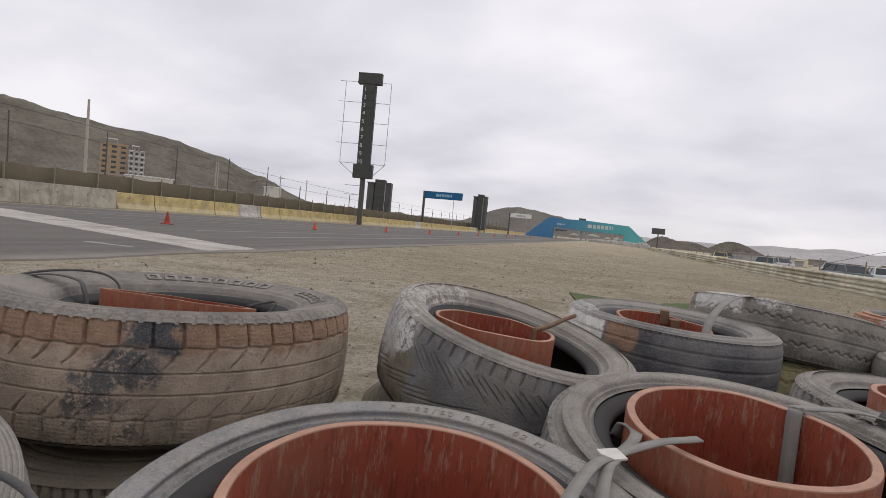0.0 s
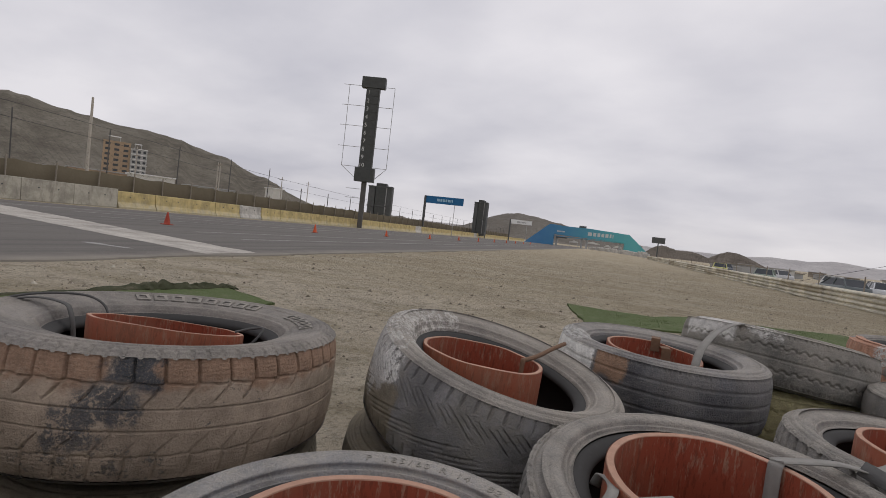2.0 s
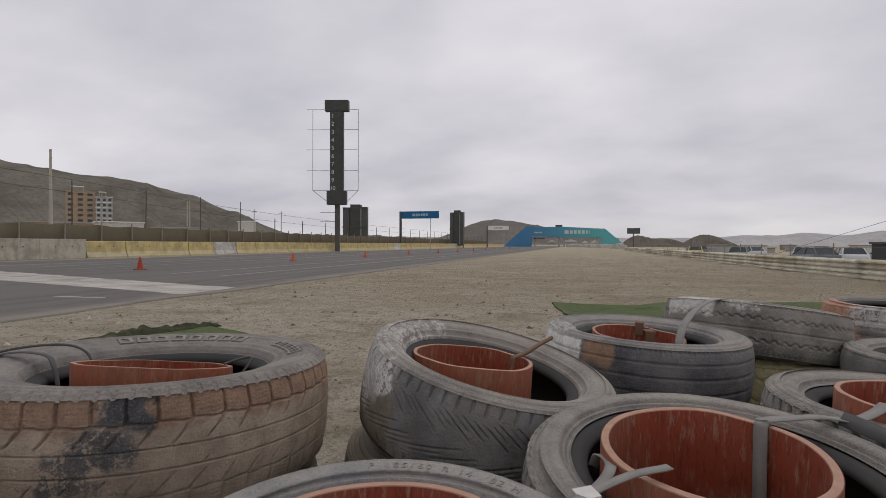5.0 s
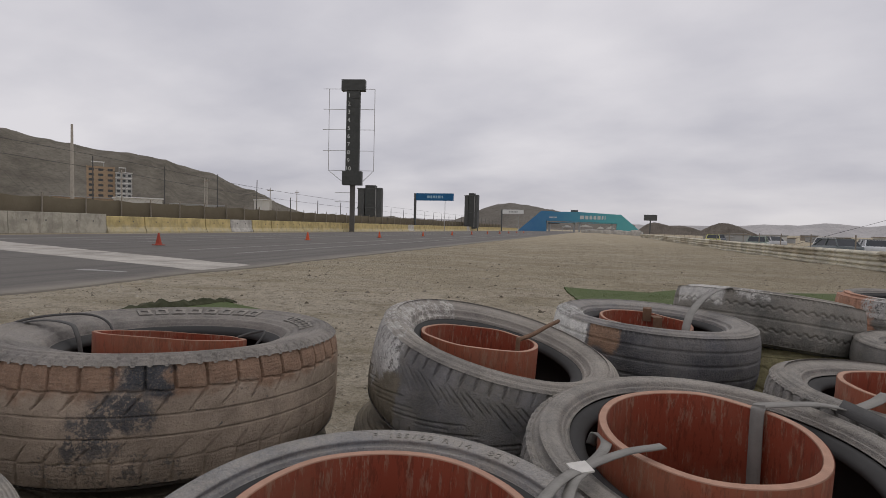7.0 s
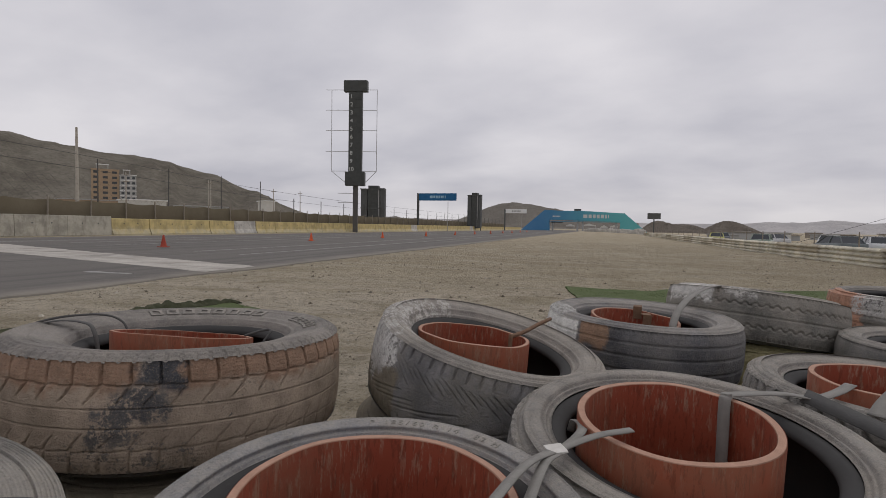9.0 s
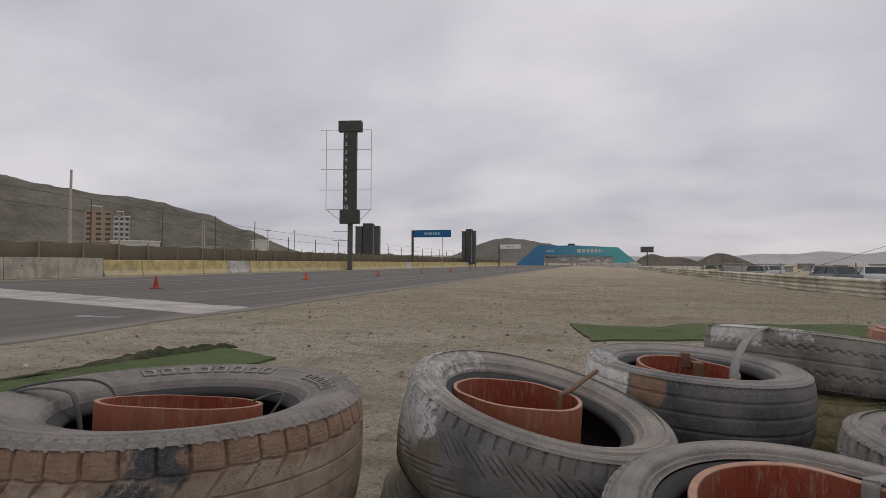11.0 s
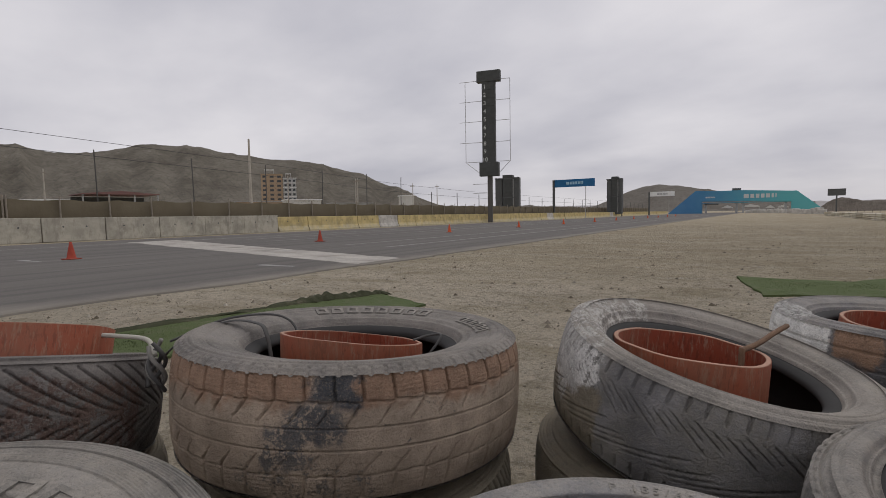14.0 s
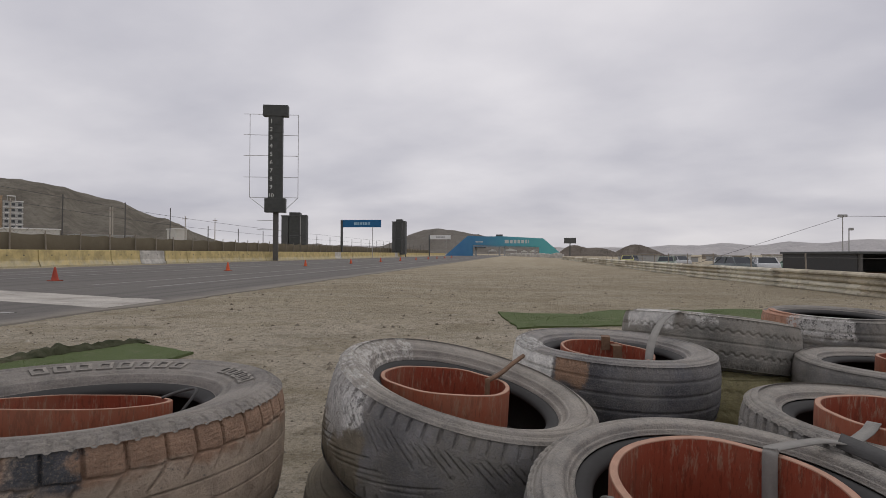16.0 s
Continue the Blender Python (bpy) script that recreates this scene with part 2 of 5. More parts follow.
def ground_mat():
    k = Mat("dry_dirt", 0.95, 0.0, 0.1)
    c = k.mix(k.step(k.noise(0.4, 7, 0.65, world=True), 0.38, 0.62), (0.41, 0.345, 0.235), (0.54, 0.465, 0.335))
    gyw = k.math("ADD", k.xyz("World")[1], k.math("MULTIPLY", k.noise(0.35, 5, 0.6, world=True), 7.0))
    c = k.mix(k.math("MULTIPLY", k.step(gyw, 12.0, 19.0), 0.6), c, (0.36, 0.305, 0.21))
    near = k.math("MULTIPLY", k.math("SUBTRACT", 1.0, k.step(gyw, 9.0, 13.0)), k.step(k.noise(0.8, 6, 0.65, (1, 1.6, 1), True), 0.36, 0.56))
    c = k.mix(k.math("MULTIPLY", near, 0.75), c, (0.71, 0.63, 0.50))
    # paler compacted wheel tracks that run beside the road
    t = k.step(k.noise(1.0, 6, 0.65, (0.25, 1.2, 1), True, 0.6), 0.47, 0.62)
    c = k.mix(k.math("MULTIPLY", t, 0.5), c, (0.58, 0.515, 0.40))
    c = k.mix(k.math("MULTIPLY", k.step(k.noise(4.5, 8, 0.75, world=True), 0.50, 0.60), 0.5), c, (0.27, 0.225, 0.155))
    c = k.mix(k.math("MULTIPLY", k.step(k.noise(26, 6, 0.8, world=True), 0.50, 0.58), 0.5), c, (0.21, 0.18, 0.13))
    c = k.mix(k.math("MULTIPLY", k.step(k.noise(55, 4, 0.75, world=True), 0.55, 0.62), 0.6), c, (0.56, 0.51, 0.42))
    k.color(c)
    h = k.math("ADD", k.math("MULTIPLY", k.noise(6, 7, 0.7, world=True), 1.4), k.math("MULTIPLY", k.noise(40, 6, 0.8, world=True), 0.6))
    k.bump(h, 0.10, 1.0)
    return k.m


def asphalt_mat():
    k = Mat("worn_asphalt", 0.9, 0.0, 0.25)
    c = k.mix(k.noise(0.5, 6, 0.6, (1.0, 0.12, 1), True), (0.112, 0.103, 0.093), (0.158, 0.146, 0.131))
    c = k.mix(k.math("MULTIPLY", k.step(k.noise(1.1, 4, 0.6, (1.9, 0.035, 1), True), 0.48, 0.62), 0.45), c, (0.078, 0.073, 0.068))
    c = k.mix(k.math("MULTIPLY", k.step(k.noise(0.9, 6, 0.65, (1.4, 0.06, 1), True), 0.55, 0.66), 0.35), c, (0.25, 0.23, 0.20))
    # dust blown over the edge beside the dirt
    x = k.xyz("World")[0]
    e = k.step(k.math("ADD", x, k.math("MULTIPLY", k.noise(0.8, 6, 0.7, world=True), 1.6)), -6.3, -5.2)
    c = k.mix(k.math("MULTIPLY", e, 0.55), c, (0.31, 0.28, 0.23))
    c = k.mix(k.math("MULTIPLY", k.step(k.noise(120, 3, 0.7, world=True), 0.55, 0.7), 0.4), c, (0.23, 0.225, 0.215))
    k.color(c)
    k.bump(k.noise(150, 3, world=True), 0.004, 0.5)
    return k.m


def concrete_mat(name, col, stain, wear=None):
    k = Mat(name, 0.9, 0.0, 0.25)
    c = k.mix(k.step(k.noise(1.3, 7, 0.7, world=True), 0.35, 0.65), tuple(v * 0.74 for v in col), tuple(v * 1.18 for v in col))
    c = k.mix(k.math("MULTIPLY", k.rand(), 0.25), c, tuple(v * 1.25 for v in col))
    if wear:
        m = k.math("ADD", k.math("MULTIPLY", k.noise(2.2, 6, 0.65, world=True), 0.9), k.math("MULTIPLY", k.math("SUBTRACT", 0.55, k.xyz()[2]), 0.55))
        c = k.mix(k.math("MULTIPLY", k.step(m, 0.42, 0.8), 0.75), c, wear)
    c = k.mix(k.math("MULTIPLY", k.step(k.noise(2.4, 7, 0.75, (1, 1, 0.3), True), 0.50, 0.62), stain), c, (0.16, 0.14, 0.115))
    k.color(c)
    k.bump(k.noise(16, 6, world=True), 0.01, 0.5)
    return k.m


def hill_mat(name, lo, hi, scale):
    k = Mat(name, 1.0, 0.0, 0.05)
    # light and dark mottle in the colour adds relief shading to the gullies
    c = k.mix(k.step(k.noise(scale, 9, 0.7, world=True), 0.34, 0.66), lo, hi)
    c = k.mix(k.math("MULTIPLY", k.step(k.noise(scale * 5, 6, 0.7, (1, 1, 0.4), True), 0.5, 0.68), 0.35), c, tuple(v * 1.35 for v in hi))
    c = k.mix(k.math("MULTIPLY", k.step(k.noise(scale * 14, 6, 0.75, world=True), 0.48, 0.62), 0.4), c, tuple(v * 0.62 for v in lo))
    k.color(c)
    k.bump(k.noise(scale * 7, 8, 0.75, world=True), 7.0, 0.6)
    return k.m


def turf_mat(name, lo, hi):
    k = Mat(name, 0.9, 0.0, 0.15)
    c = k.mix(k.noise(9, 6, 0.7, world=True), lo, hi)
    c = k.mix(k.math("MULTIPLY", k.step(k.noise(3, 6, 0.7, world=True), 0.52, 0.7), 0.5), c, (0.20, 0.175, 0.125))
    k.color(c)
    k.bump(k.noise(130, 3, world=True), 0.012, 0.9)
    return k.m


def net_mat():
    k = Mat("brown_shade_net", 0.95, 0.0, 0.1)
    c = k.mix(k.noise(0.9, 5, 0.6, world=True), (0.100, 0.082, 0.054), (0.160, 0.136, 0.096))
    k.color(c)
    k.bump(k.noise(3, 3, world=True), 0.05, 0.6)
    return k.m


def bridge_mat():
    k = Mat("banner_blue_to_teal_hazed", 0.6, 0.0, 0.3)
    f = k.step(k.xyz("World")[0], -26.0, 14.0)
    c = k.mix(f, (0.004, 0.135, 0.37), (0.07, 0.43, 0.43))
    # grey-blue mixed into the banner paints haze over its 200 m distance
    k.color(k.mix(k.math("ADD", k.math("MULTIPLY", k.noise(0.3, 5, world=True), 0.3), 0.12), c, (0.24, 0.38, 0.42)))
    return k.m


M_GROUND, M_ASPHALT, M_NET, M_BRIDGE = ground_mat(), asphalt_mat(), net_mat(), bridge_mat()
M_CONC = concrete_mat("grey_concrete", (0.415, 0.39, 0.325), 0.36)
M_YELLOW = concrete_mat("worn_yellow_paint_on_concrete", (0.52, 0.42, 0.20), 0.22, (0.48, 0.44, 0.33))
M_PALEBLOCK = concrete_mat("bleached_concrete", (0.50, 0.48, 0.44), 0.3)
k = Mat("worn_white_start_patch", 0.9, 0.0, 0.2)
pc = k.mix(k.step(k.noise(0.9, 7, 0.7, (1.0, 2.2, 1), True), 0.35, 0.65), (0.34, 0.315, 0.28), (0.50, 0.47, 0.42))
pc = k.mix(k.math("MULTIPLY", k.step(k.noise(0.7, 8, 0.75, (1.3, 0.5, 1), True), 0.53, 0.64), 0.6), pc, (0.16, 0.148, 0.138))
k.color(k.mix(k.math("MULTIPLY", k.step(k.noise(22, 6, 0.8, world=True), 0.5, 0.62), 0.4), pc, (0.20, 0.185, 0.165)))
k.bump(k.noise(40, 5, world=True), 0.006, 0.6)
M_PATCH = k.m
M_RAIL = concrete_mat("dusty_cream_rail", (0.62, 0.58, 0.47), 0.35)
M_RAILDULL = concrete_mat("dusty_brown_rail", (0.46, 0.41, 0.31), 0.4)
M_HILL = hill_mat("olive_brown_hill", (0.125, 0.112, 0.09), (0.212, 0.193, 0.158), 0.016)
M_HILLC = hill_mat("brown_hill", (0.15, 0.135, 0.115), (0.20, 0.185, 0.16), 0.01)
# distance haze is put into the far hills' pale base colour
M_HILLFAR = hill_mat("far_hill_painted_haze", (0.38, 0.365, 0.362), (0.46, 0.44, 0.43), 0.006)
M_MOUND = hill_mat("brown_earth_mound", (0.14, 0.12, 0.10), (0.20, 0.175, 0.145), 0.05)
M_TURF = turf_mat("faded_green_turf", (0.080, 0.108, 0.042), (0.125, 0.155, 0.066))
M_TURFROLL = turf_mat("dark_turf_backing", (0.035, 0.043, 0.022), (0.095, 0.095, 0.058))


# ---------------------------------------------------------------- mesh helpers
def mesh_of(name, verts, faces, mat, smooth=False):
    me = bpy.data.meshes.new(name)
    me.from_pydata([tuple(v) for v in verts], [], faces)
    me.materials.append(mat)
    if smooth:
        me.shade_smooth()
    me.update()
    return me


def part(name, bm, mat, parent, label="", smooth=False):
    """Links a bmesh or a mesh as one part of a thing."""
    if isinstance(bm, bmesh.types.BMesh):
        me = bpy.data.meshes.new(name)
        bm.to_mesh(me)
        bm.free()
        me.materials.append(mat)
        if smooth:
            me.shade_smooth()
    else:
        me = bm
    ob = new(name, me)
    ob.parent = parent
    if label:
        tagged(ob, label)
    return ob


def thing(name, m, label, category, group="", kind=""):
    ob = new(name)
    ob.empty_display_size = 0.1
    ob.matrix_basis = m
    return tagged(ob, label, category, group, kind)


def box(bm, x0, y0, z0, x1, y1, z1, bevel=0.0):
    r = bmesh.ops.create_cube(bm, size=1.0)
    for v in r["verts"]:
        v.co = Vector(((x0 + x1) / 2 + v.co.x * (x1 - x0), (y0 + y1) / 2 + v.co.y * (y1 - y0), (z0 + z1) / 2 + v.co.z * (z1 - z0)))
    if bevel:
        es = list({e for v in r["verts"] for e in v.link_edges})
        bmesh.ops.bevel(bm, geom=es, offset=bevel, segments=2, affect="EDGES", profile=0.5)
    return bm


def boxm(x0, y0, z0, x1, y1, z1, bevel=0.0):
    return box(bmesh.new(), x0, y0, z0, x1, y1, z1, bevel)


def rod(bm, a, b, r0, r1=None, seg=8):
    """A tapered round bar from a to b."""
    a, b = Vector(a), Vector(b)
    r1 = r0 if r1 is None else r1
    q = (b - a).to_track_quat("Z", "Y").to_matrix().to_4x4()
    bmesh.ops.create_cone(bm, cap_ends=True, segments=seg, radius1=r0, radius2=r1, depth=(b - a).length, matrix=Matrix.Translation((a + b) / 2) @ q)
    return bm


def rodm(a, b, r0, r1=None, seg=8):
    return rod(bmesh.new(), a, b, r0, r1, seg)


def prism(pts, y0, y1):
    """A polygon in x and z, given thickness along y."""
    bm = bmesh.new()
    va = [bm.verts.new((x, y0, z)) for x, z in pts]
    vb = [bm.verts.new((x, y1, z)) for x, z in pts]
    bm.faces.new(va)
    bm.faces.new(vb[::-1])
    for i in range(len(pts)):
        j = (i + 1) % len(pts)
        bm.faces.new((va[j], va[i], vb[i], vb[j]))
    bmesh.ops.recalc_face_normals(bm, faces=bm.faces)
    return bm


def spline(pts, n):
    """Points of a smooth curve through pts."""
    p = np.array(pts, float)
    p = np.vstack([2 * p[0] - p[1], p, 2 * p[-1] - p[-2]])
    out = []
    for i in range(1, len(p) - 2):
        for t in np.linspace(0, 1, n, endpoint=False):
            a, b, c, d = p[i - 1], p[i], p[i + 1], p[i + 2]
            out.append(0.5 * (2 * b + (c - a) * t + (2 * a - 5 * b + 4 * c - d) * t * t + (3 * b - a - 3 * c + d) * t ** 3))
    out.append(p[-2])
    return np.array(out)


def ribbon(pts, width, thick, side, n=8):
    """A flat band along a smooth curve. side: a direction across it at every point, or one for all."""
    c = spline(pts, n)
    sides = np.array(side, float)
    s = spline(side, n) if sides.ndim == 2 else np.tile(sides, (len(c), 1))
    verts, faces = [], []
    for i in range(len(c)):
        t = c[min(i + 1, len(c) - 1)] - c[max(i - 1, 0)]
        a = s[i] - t * (s[i] @ t) / max(t @ t, 1e-9)
        a = a / np.linalg.norm(a)
        nrm = np.cross(a, t)
        nrm = nrm / np.linalg.norm(nrm)
        for u, w in ((-1, -1), (1, -1), (1, 1), (-1, 1)):
            verts.append(c[i] + a * u * width / 2 + nrm * w * thick / 2)
    for i in range(len(c) - 1):
        for j in range(4):
            k = (j + 1) % 4
            faces.append((4 * i + j, 4 * i + k, 4 * i + 4 + k, 4 * i + 4 + j))
    e = 4 * (len(c) - 1)
    faces += [(3, 2, 1, 0), (e, e + 1, e + 2, e + 3)]
    return verts, faces


def tube(pts, radius, seg=8, n=6):
    c = spline(pts, n)
    verts, faces = [], []
    for i in range(len(c)):
        t = Vector(c[min(i + 1, len(c) - 1)] - c[max(i - 1, 0)]).normalized()
        q = t.to_track_quat("Z", "Y").to_matrix()
        for j in range(seg):
            a = 2 * math.pi * j / seg
            verts.append(Vector(c[i]) + q @ Vector((math.cos(a) * radius, math.sin(a) * radius, 0)))
    for i in range(len(c) - 1):
        for j in range(seg):
            k = (j + 1) % seg
            faces.append((seg * i + j, seg * i + k, seg * i + seg + k, seg * i + seg + j))
    faces += [tuple(range(seg))[::-1], tuple(range(seg * (len(c) - 1), seg * len(c)))]
    return verts, faces


def glyphs(text, size, depth):
    """A mesh of the built-in letters, centred, flat in x and y."""
    cu = bpy.data.curves.new("numeral", "FONT")
    cu.body, cu.size, cu.extrude = text, size, depth
    cu.align_x, cu.align_y = "CENTER", "CENTER"
    ob = bpy.data.objects.new("numeral", cu)
    scene.collection.objects.link(ob)
    me = bpy.data.meshes.new_from_object(ob.evaluated_get(bpy.context.evaluated_depsgraph_get()))
    bpy.data.objects.remove(ob)
    return me


# ---------------------------------------------------------------- ground, road, hills
def smooth01(t):
    t = min(1.0, max(0.0, t))
    return t * t * (3 - 2 * t)


def ground_z(x, y):
    d = math.hypot(x, y)
    z = -0.68 * smooth01((x - 9.3) / 4.0)
    if d < 60:
        z += (noise.noise((x * 0.35, y * 0.35, 3.0)) * 0.05 + noise.noise((x * 1.4, y * 1.4, 7.0)) * 0.018 + noise.noise((x * 5, y * 5, 1.0)) * 0.006) * smooth01((62 - d) / 30) - 0.02
    if -33 < x < -5.6 and y < 300:
        z = min(z, -0.035)
    return z


def axis(lo, hi, step, far, grow=1.22):
    a, s, lows = lo, step, []
    while a > -far:
        s *= grow
        a -= s
        lows.append(a)
    b, s, ups = hi, step, []
    while b < far:
        s *= grow
        b += s
        ups.append(b)
    return lows[::-1] + list(np.arange(lo, hi + step / 2, step)) + ups


gx, gy = axis(-7.0, 9.0, 0.13, 4600), axis(-1.0, 22.0, 0.15, 4600)
gv = [(x, y, ground_z(x, y)) for y in gy for x in gx]
gw = len(gx)
gf = [(j * gw + i, j * gw + i + 1, (j + 1) * gw + i + 1, (j + 1) * gw + i) for j in range(len(gy) - 1) for i in range(gw - 1)]
tagged(new("ground", mesh_of("ground", gv, gf, M_GROUND, True)), "dry tan gravelly dirt with faint wheel tracks", "ground", kind="structure")


def road_mesh():
    """A long slab whose edge beside the dirt wanders a little."""
    ys = [-160 + 4 * i for i in range(38)] + [-8 + 0.25 * i for i in range(160)] + [32 + 3 * i for i in range(78)]
    v, f = [], []
    for y in ys:
        e = -6.25 + noise.noise((y * 0.5, 2.0, 5.0)) * 0.14 + noise.noise((y * 2.7, 1.0, 5.0)) * 0.05
        v += [(-25.6, y, -0.06), (-25.6, y, 0.0), (e - 0.05, y, 0.0), (e, y, -0.012), (e + 0.02, y, -0.07)]
    for i in range(len(ys) - 1):
        for j in range(4):
            f.append((5 * i + j, 5 * i + 5 + j, 5 * i + 6 + j, 5 * i + 1 + j))
    return mesh_of("road", v, f, M_ASPHALT)


tagged(new("road", road_mesh()), "worn grey asphalt race track with dusty edge", "road", kind="structure")


def strip_mesh(name, pts, z, mat, rough_edge=0.0, steps=60):
    """A thin skin between two edge lines ((x, y) start and end of each)."""
    (a, b), (c, d) = pts
    v, f = [], []
    for i in range(steps + 1):
        t = i / steps
        for (p, q), s in (((a, b), 1.0), ((c, d), 2.0)):
            x, y = p[0] + (q[0] - p[0]) * t, p[1] + (q[1] - p[1]) * t
            y += noise.noise((t * steps * 0.35, s * 9, 2.0)) * rough_edge
            v += [(x, y, z), (x, y, z - 0.01)]
    for i in range(steps):
        k = 4 * i
        f += [(k, k + 2, k + 6, k + 4), (k + 1, k, k + 4, k + 5), (k + 2, k + 3, k + 7, k + 6)]
    return mesh_of(name, v, f, mat)


tagged(new("start_patch", strip_mesh("start_patch", (((-6.42, 7.62), (-22.5, 11.1)), ((-6.42, 9.0), (-22.5, 13.2))), 0.004, M_PATCH, 0.14)), "worn whitish concrete start strip across the asphalt", "road marking", kind="structure")
for i, (lx, y0, y1, w) in enumerate(((-19.2, 14.5, 190, 0.1), (-16.6, 13.5, 190, 0.08), (-11.4, 12.5, 190, 0.09), (-9.3, 12.0, 190, 0.1), (-21.5, -20, 190, 0.08))):
    tagged(new("lane_line", strip_mesh("lane_line", (((lx, y0), (lx - 0.02, y1)), ((lx + w, y0), (lx + w, y1))), 0.005, M_WPAINT, 0.0, 30)), "faint worn white painted lane line", "road marking", "lane lines", "structure")
for lx, ly in ((-14.4, 5.0), (-7.6, 6.65)):
    tagged(new("grid_mark", strip_mesh("grid_mark", (((lx - 0.55, ly - 0.05), (lx + 0.4, ly + 0.03)), ((lx - 0.55, ly + 0.1), (lx + 0.4, ly + 0.15))), 0.006, M_WPAINT, 0.06, 8)), "small worn white painted grid mark on asphalt", "road marking", "grid marks", "structure")


def hill_mesh(name, knots, dist, depth, mat, rough, base=-2.0, seed=0.0, cols=150, rows=34, gully=1.0):
    """A range of hills round the place. knots: (compass angle from +y to +x, crest's elevation), in degrees."""
    az, el = [k[0] for k in knots], [k[1] for k in knots]
    v, f = [], []
    for i in range(cols + 1):
        a = az[0] + (az[-1] - az[0]) * i / cols
        e = float(np.interp(a, az, el))
        k = 0.6 * (az[-1] - az[0]) / len(az)
        e = (e + float(np.interp(a - k, az, el)) * 0.5 + float(np.interp(a + k, az, el)) * 0.5) / 2
        crest = dist * math.tan(radians(e))
        for j in range(rows + 1):
            s = j / rows
            d = dist + depth * (s - 0.62)
            up_ = smooth01(s / 0.62) if s < 0.62 else smooth01((1.25 - s) / 0.63)
            x, y = math.sin(radians(a)) * d, math.cos(radians(a)) * d
            g = noise.fractal((x * 0.012 * gully + seed, y * 0.012 * gully, seed), 0.9, 2.1, 6)
            r = 1 - abs(noise.noise((a * 0.42 * gully + seed, s * 1.1, seed + 4))) * 2
            z = base + (crest - base) * up_ + rough * (g * 0.5 + 0.9 * (r - 0.5)) * max(0.0, math.sin(math.pi * min(1, s / 0.62 * 0.985))) * (0.25 + up_)
            v.append((x, y, z))
    w = rows + 1
    for i in range(cols):
        for j in range(rows):
            f.append((i * w + j, i * w + w + j, i * w + w + j + 1, i * w + j + 1))
    return mesh_of(name, v, f, mat, True)


hill = new("hill", hill_mesh("hill", ((-110, 5.5), (-95, 5.0), (-86, 5.4), (-79, 5.6), (-74, 6.7), (-72, 7.05), (-69, 5.9), (-67, 5.5), (-64.8, 7.1), (-63.2, 7.7), (-59, 7.25), (-55, 6.75), (-49.5, 6.1), (-44, 5.65), (-40.5, 4.35), (-36.5, 2.75), (-33.5, 1.4), (-30, 0.4)), 950, 650, M_HILL, 14, seed=2.0, cols=240, rows=46))
tagged(hill, "bare olive-brown desert hill range with gullies", "hill", "hills", "backdrop")
for kn, dist, depth, mat, rough, seed, lab in (
    (((-31, 0.2), (-27, 1.1), (-24, 1.0), (-20, 0.8), (-15.2, 0.5), (-12.7, 2.2), (-10.6, 2.85), (-9.0, 2.95), (-6.6, 2.4), (-3, 1.9), (0, 1.4), (4, 0.6)), 1500, 500, M_HILLC, 12, 7.0, "bare brown rounded hill behind the track"),
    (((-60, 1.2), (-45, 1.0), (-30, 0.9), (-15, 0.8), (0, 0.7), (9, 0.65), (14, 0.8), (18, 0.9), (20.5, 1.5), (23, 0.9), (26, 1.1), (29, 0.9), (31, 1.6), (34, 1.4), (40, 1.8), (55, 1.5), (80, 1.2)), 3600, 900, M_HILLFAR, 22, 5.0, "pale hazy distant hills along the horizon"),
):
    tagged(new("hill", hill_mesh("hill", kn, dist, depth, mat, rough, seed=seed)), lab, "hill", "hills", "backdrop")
for kn, dist in ((((4.0, -0.1), (5.3, 1.1), (6.4, 1.15), (7.3, 0.7), (8.2, 0.85), (9.6, 0.7), (10.6, 0.1)), 420), (((9.6, -0.1), (10.8, 0.7), (11.9, 1.25), (13.0, 1.15), (14.4, 0.5), (15.6, -0.1)), 380)):
    tagged(new("earth_mound", hill_mesh("earth_mound", kn, dist, 90, M_MOUND, 1.2, seed=dist * 0.1, cols=60, rows=20, gully=6.0)), "brown bulldozed earth mound beyond the run-off", "mound", "earth mounds", "backdrop")


# ---------------------------------------------------------------- barrier, cones
def jersey_mesh(L, H, mat):
    """One barrier block of the usual stepped section, along y."""
    prof = [(-0.30, 0.0), (-0.30, 0.09), (-0.27, 0.14), (-0.155, 0.38), (-0.115, H - 0.03), (-0.09, H), (0.09, H), (0.115, H - 0.03), (0.155, 0.38), (0.27, 0.14), (0.30, 0.09), (0.30, 0.0)]
    v, f = [], []
    ys = [-L / 2, -L / 2 + 0.03, L / 2 - 0.03, L / 2]
    for k, y in enumerate(ys):
        g = 0.95 if k in (0, 3) else 1.0
        v += [(x * g, y, z * (1 if z < 0.2 else 0.985 if g < 1 else 1)) for x, z in prof]
    n = len(prof)
    for k in range(3):
        for i in range(n):
            j = (i + 1) % n
            f.append((k * n + i, k * n + j, k * n + n + j, k * n + n + i))
    f += [tuple(range(n)), tuple(range(3 * n, 4 * n))[::-1]]
    return mesh_of("concrete_barrier", v, f, mat)


def wall_block_mesh(L, H, mat):
    bm = boxm(-0.20, -L / 2, 0, 0.20, L / 2, H, 0.025)
    for v in bm.verts:
        v.co.x *= 1.0 - 0.18 * v.co.z / H
    me = bpy.data.meshes.new("concrete_barrier")
    bm.to_mesh(me)
    bm.free()
    me.materials.append(mat)
    return me


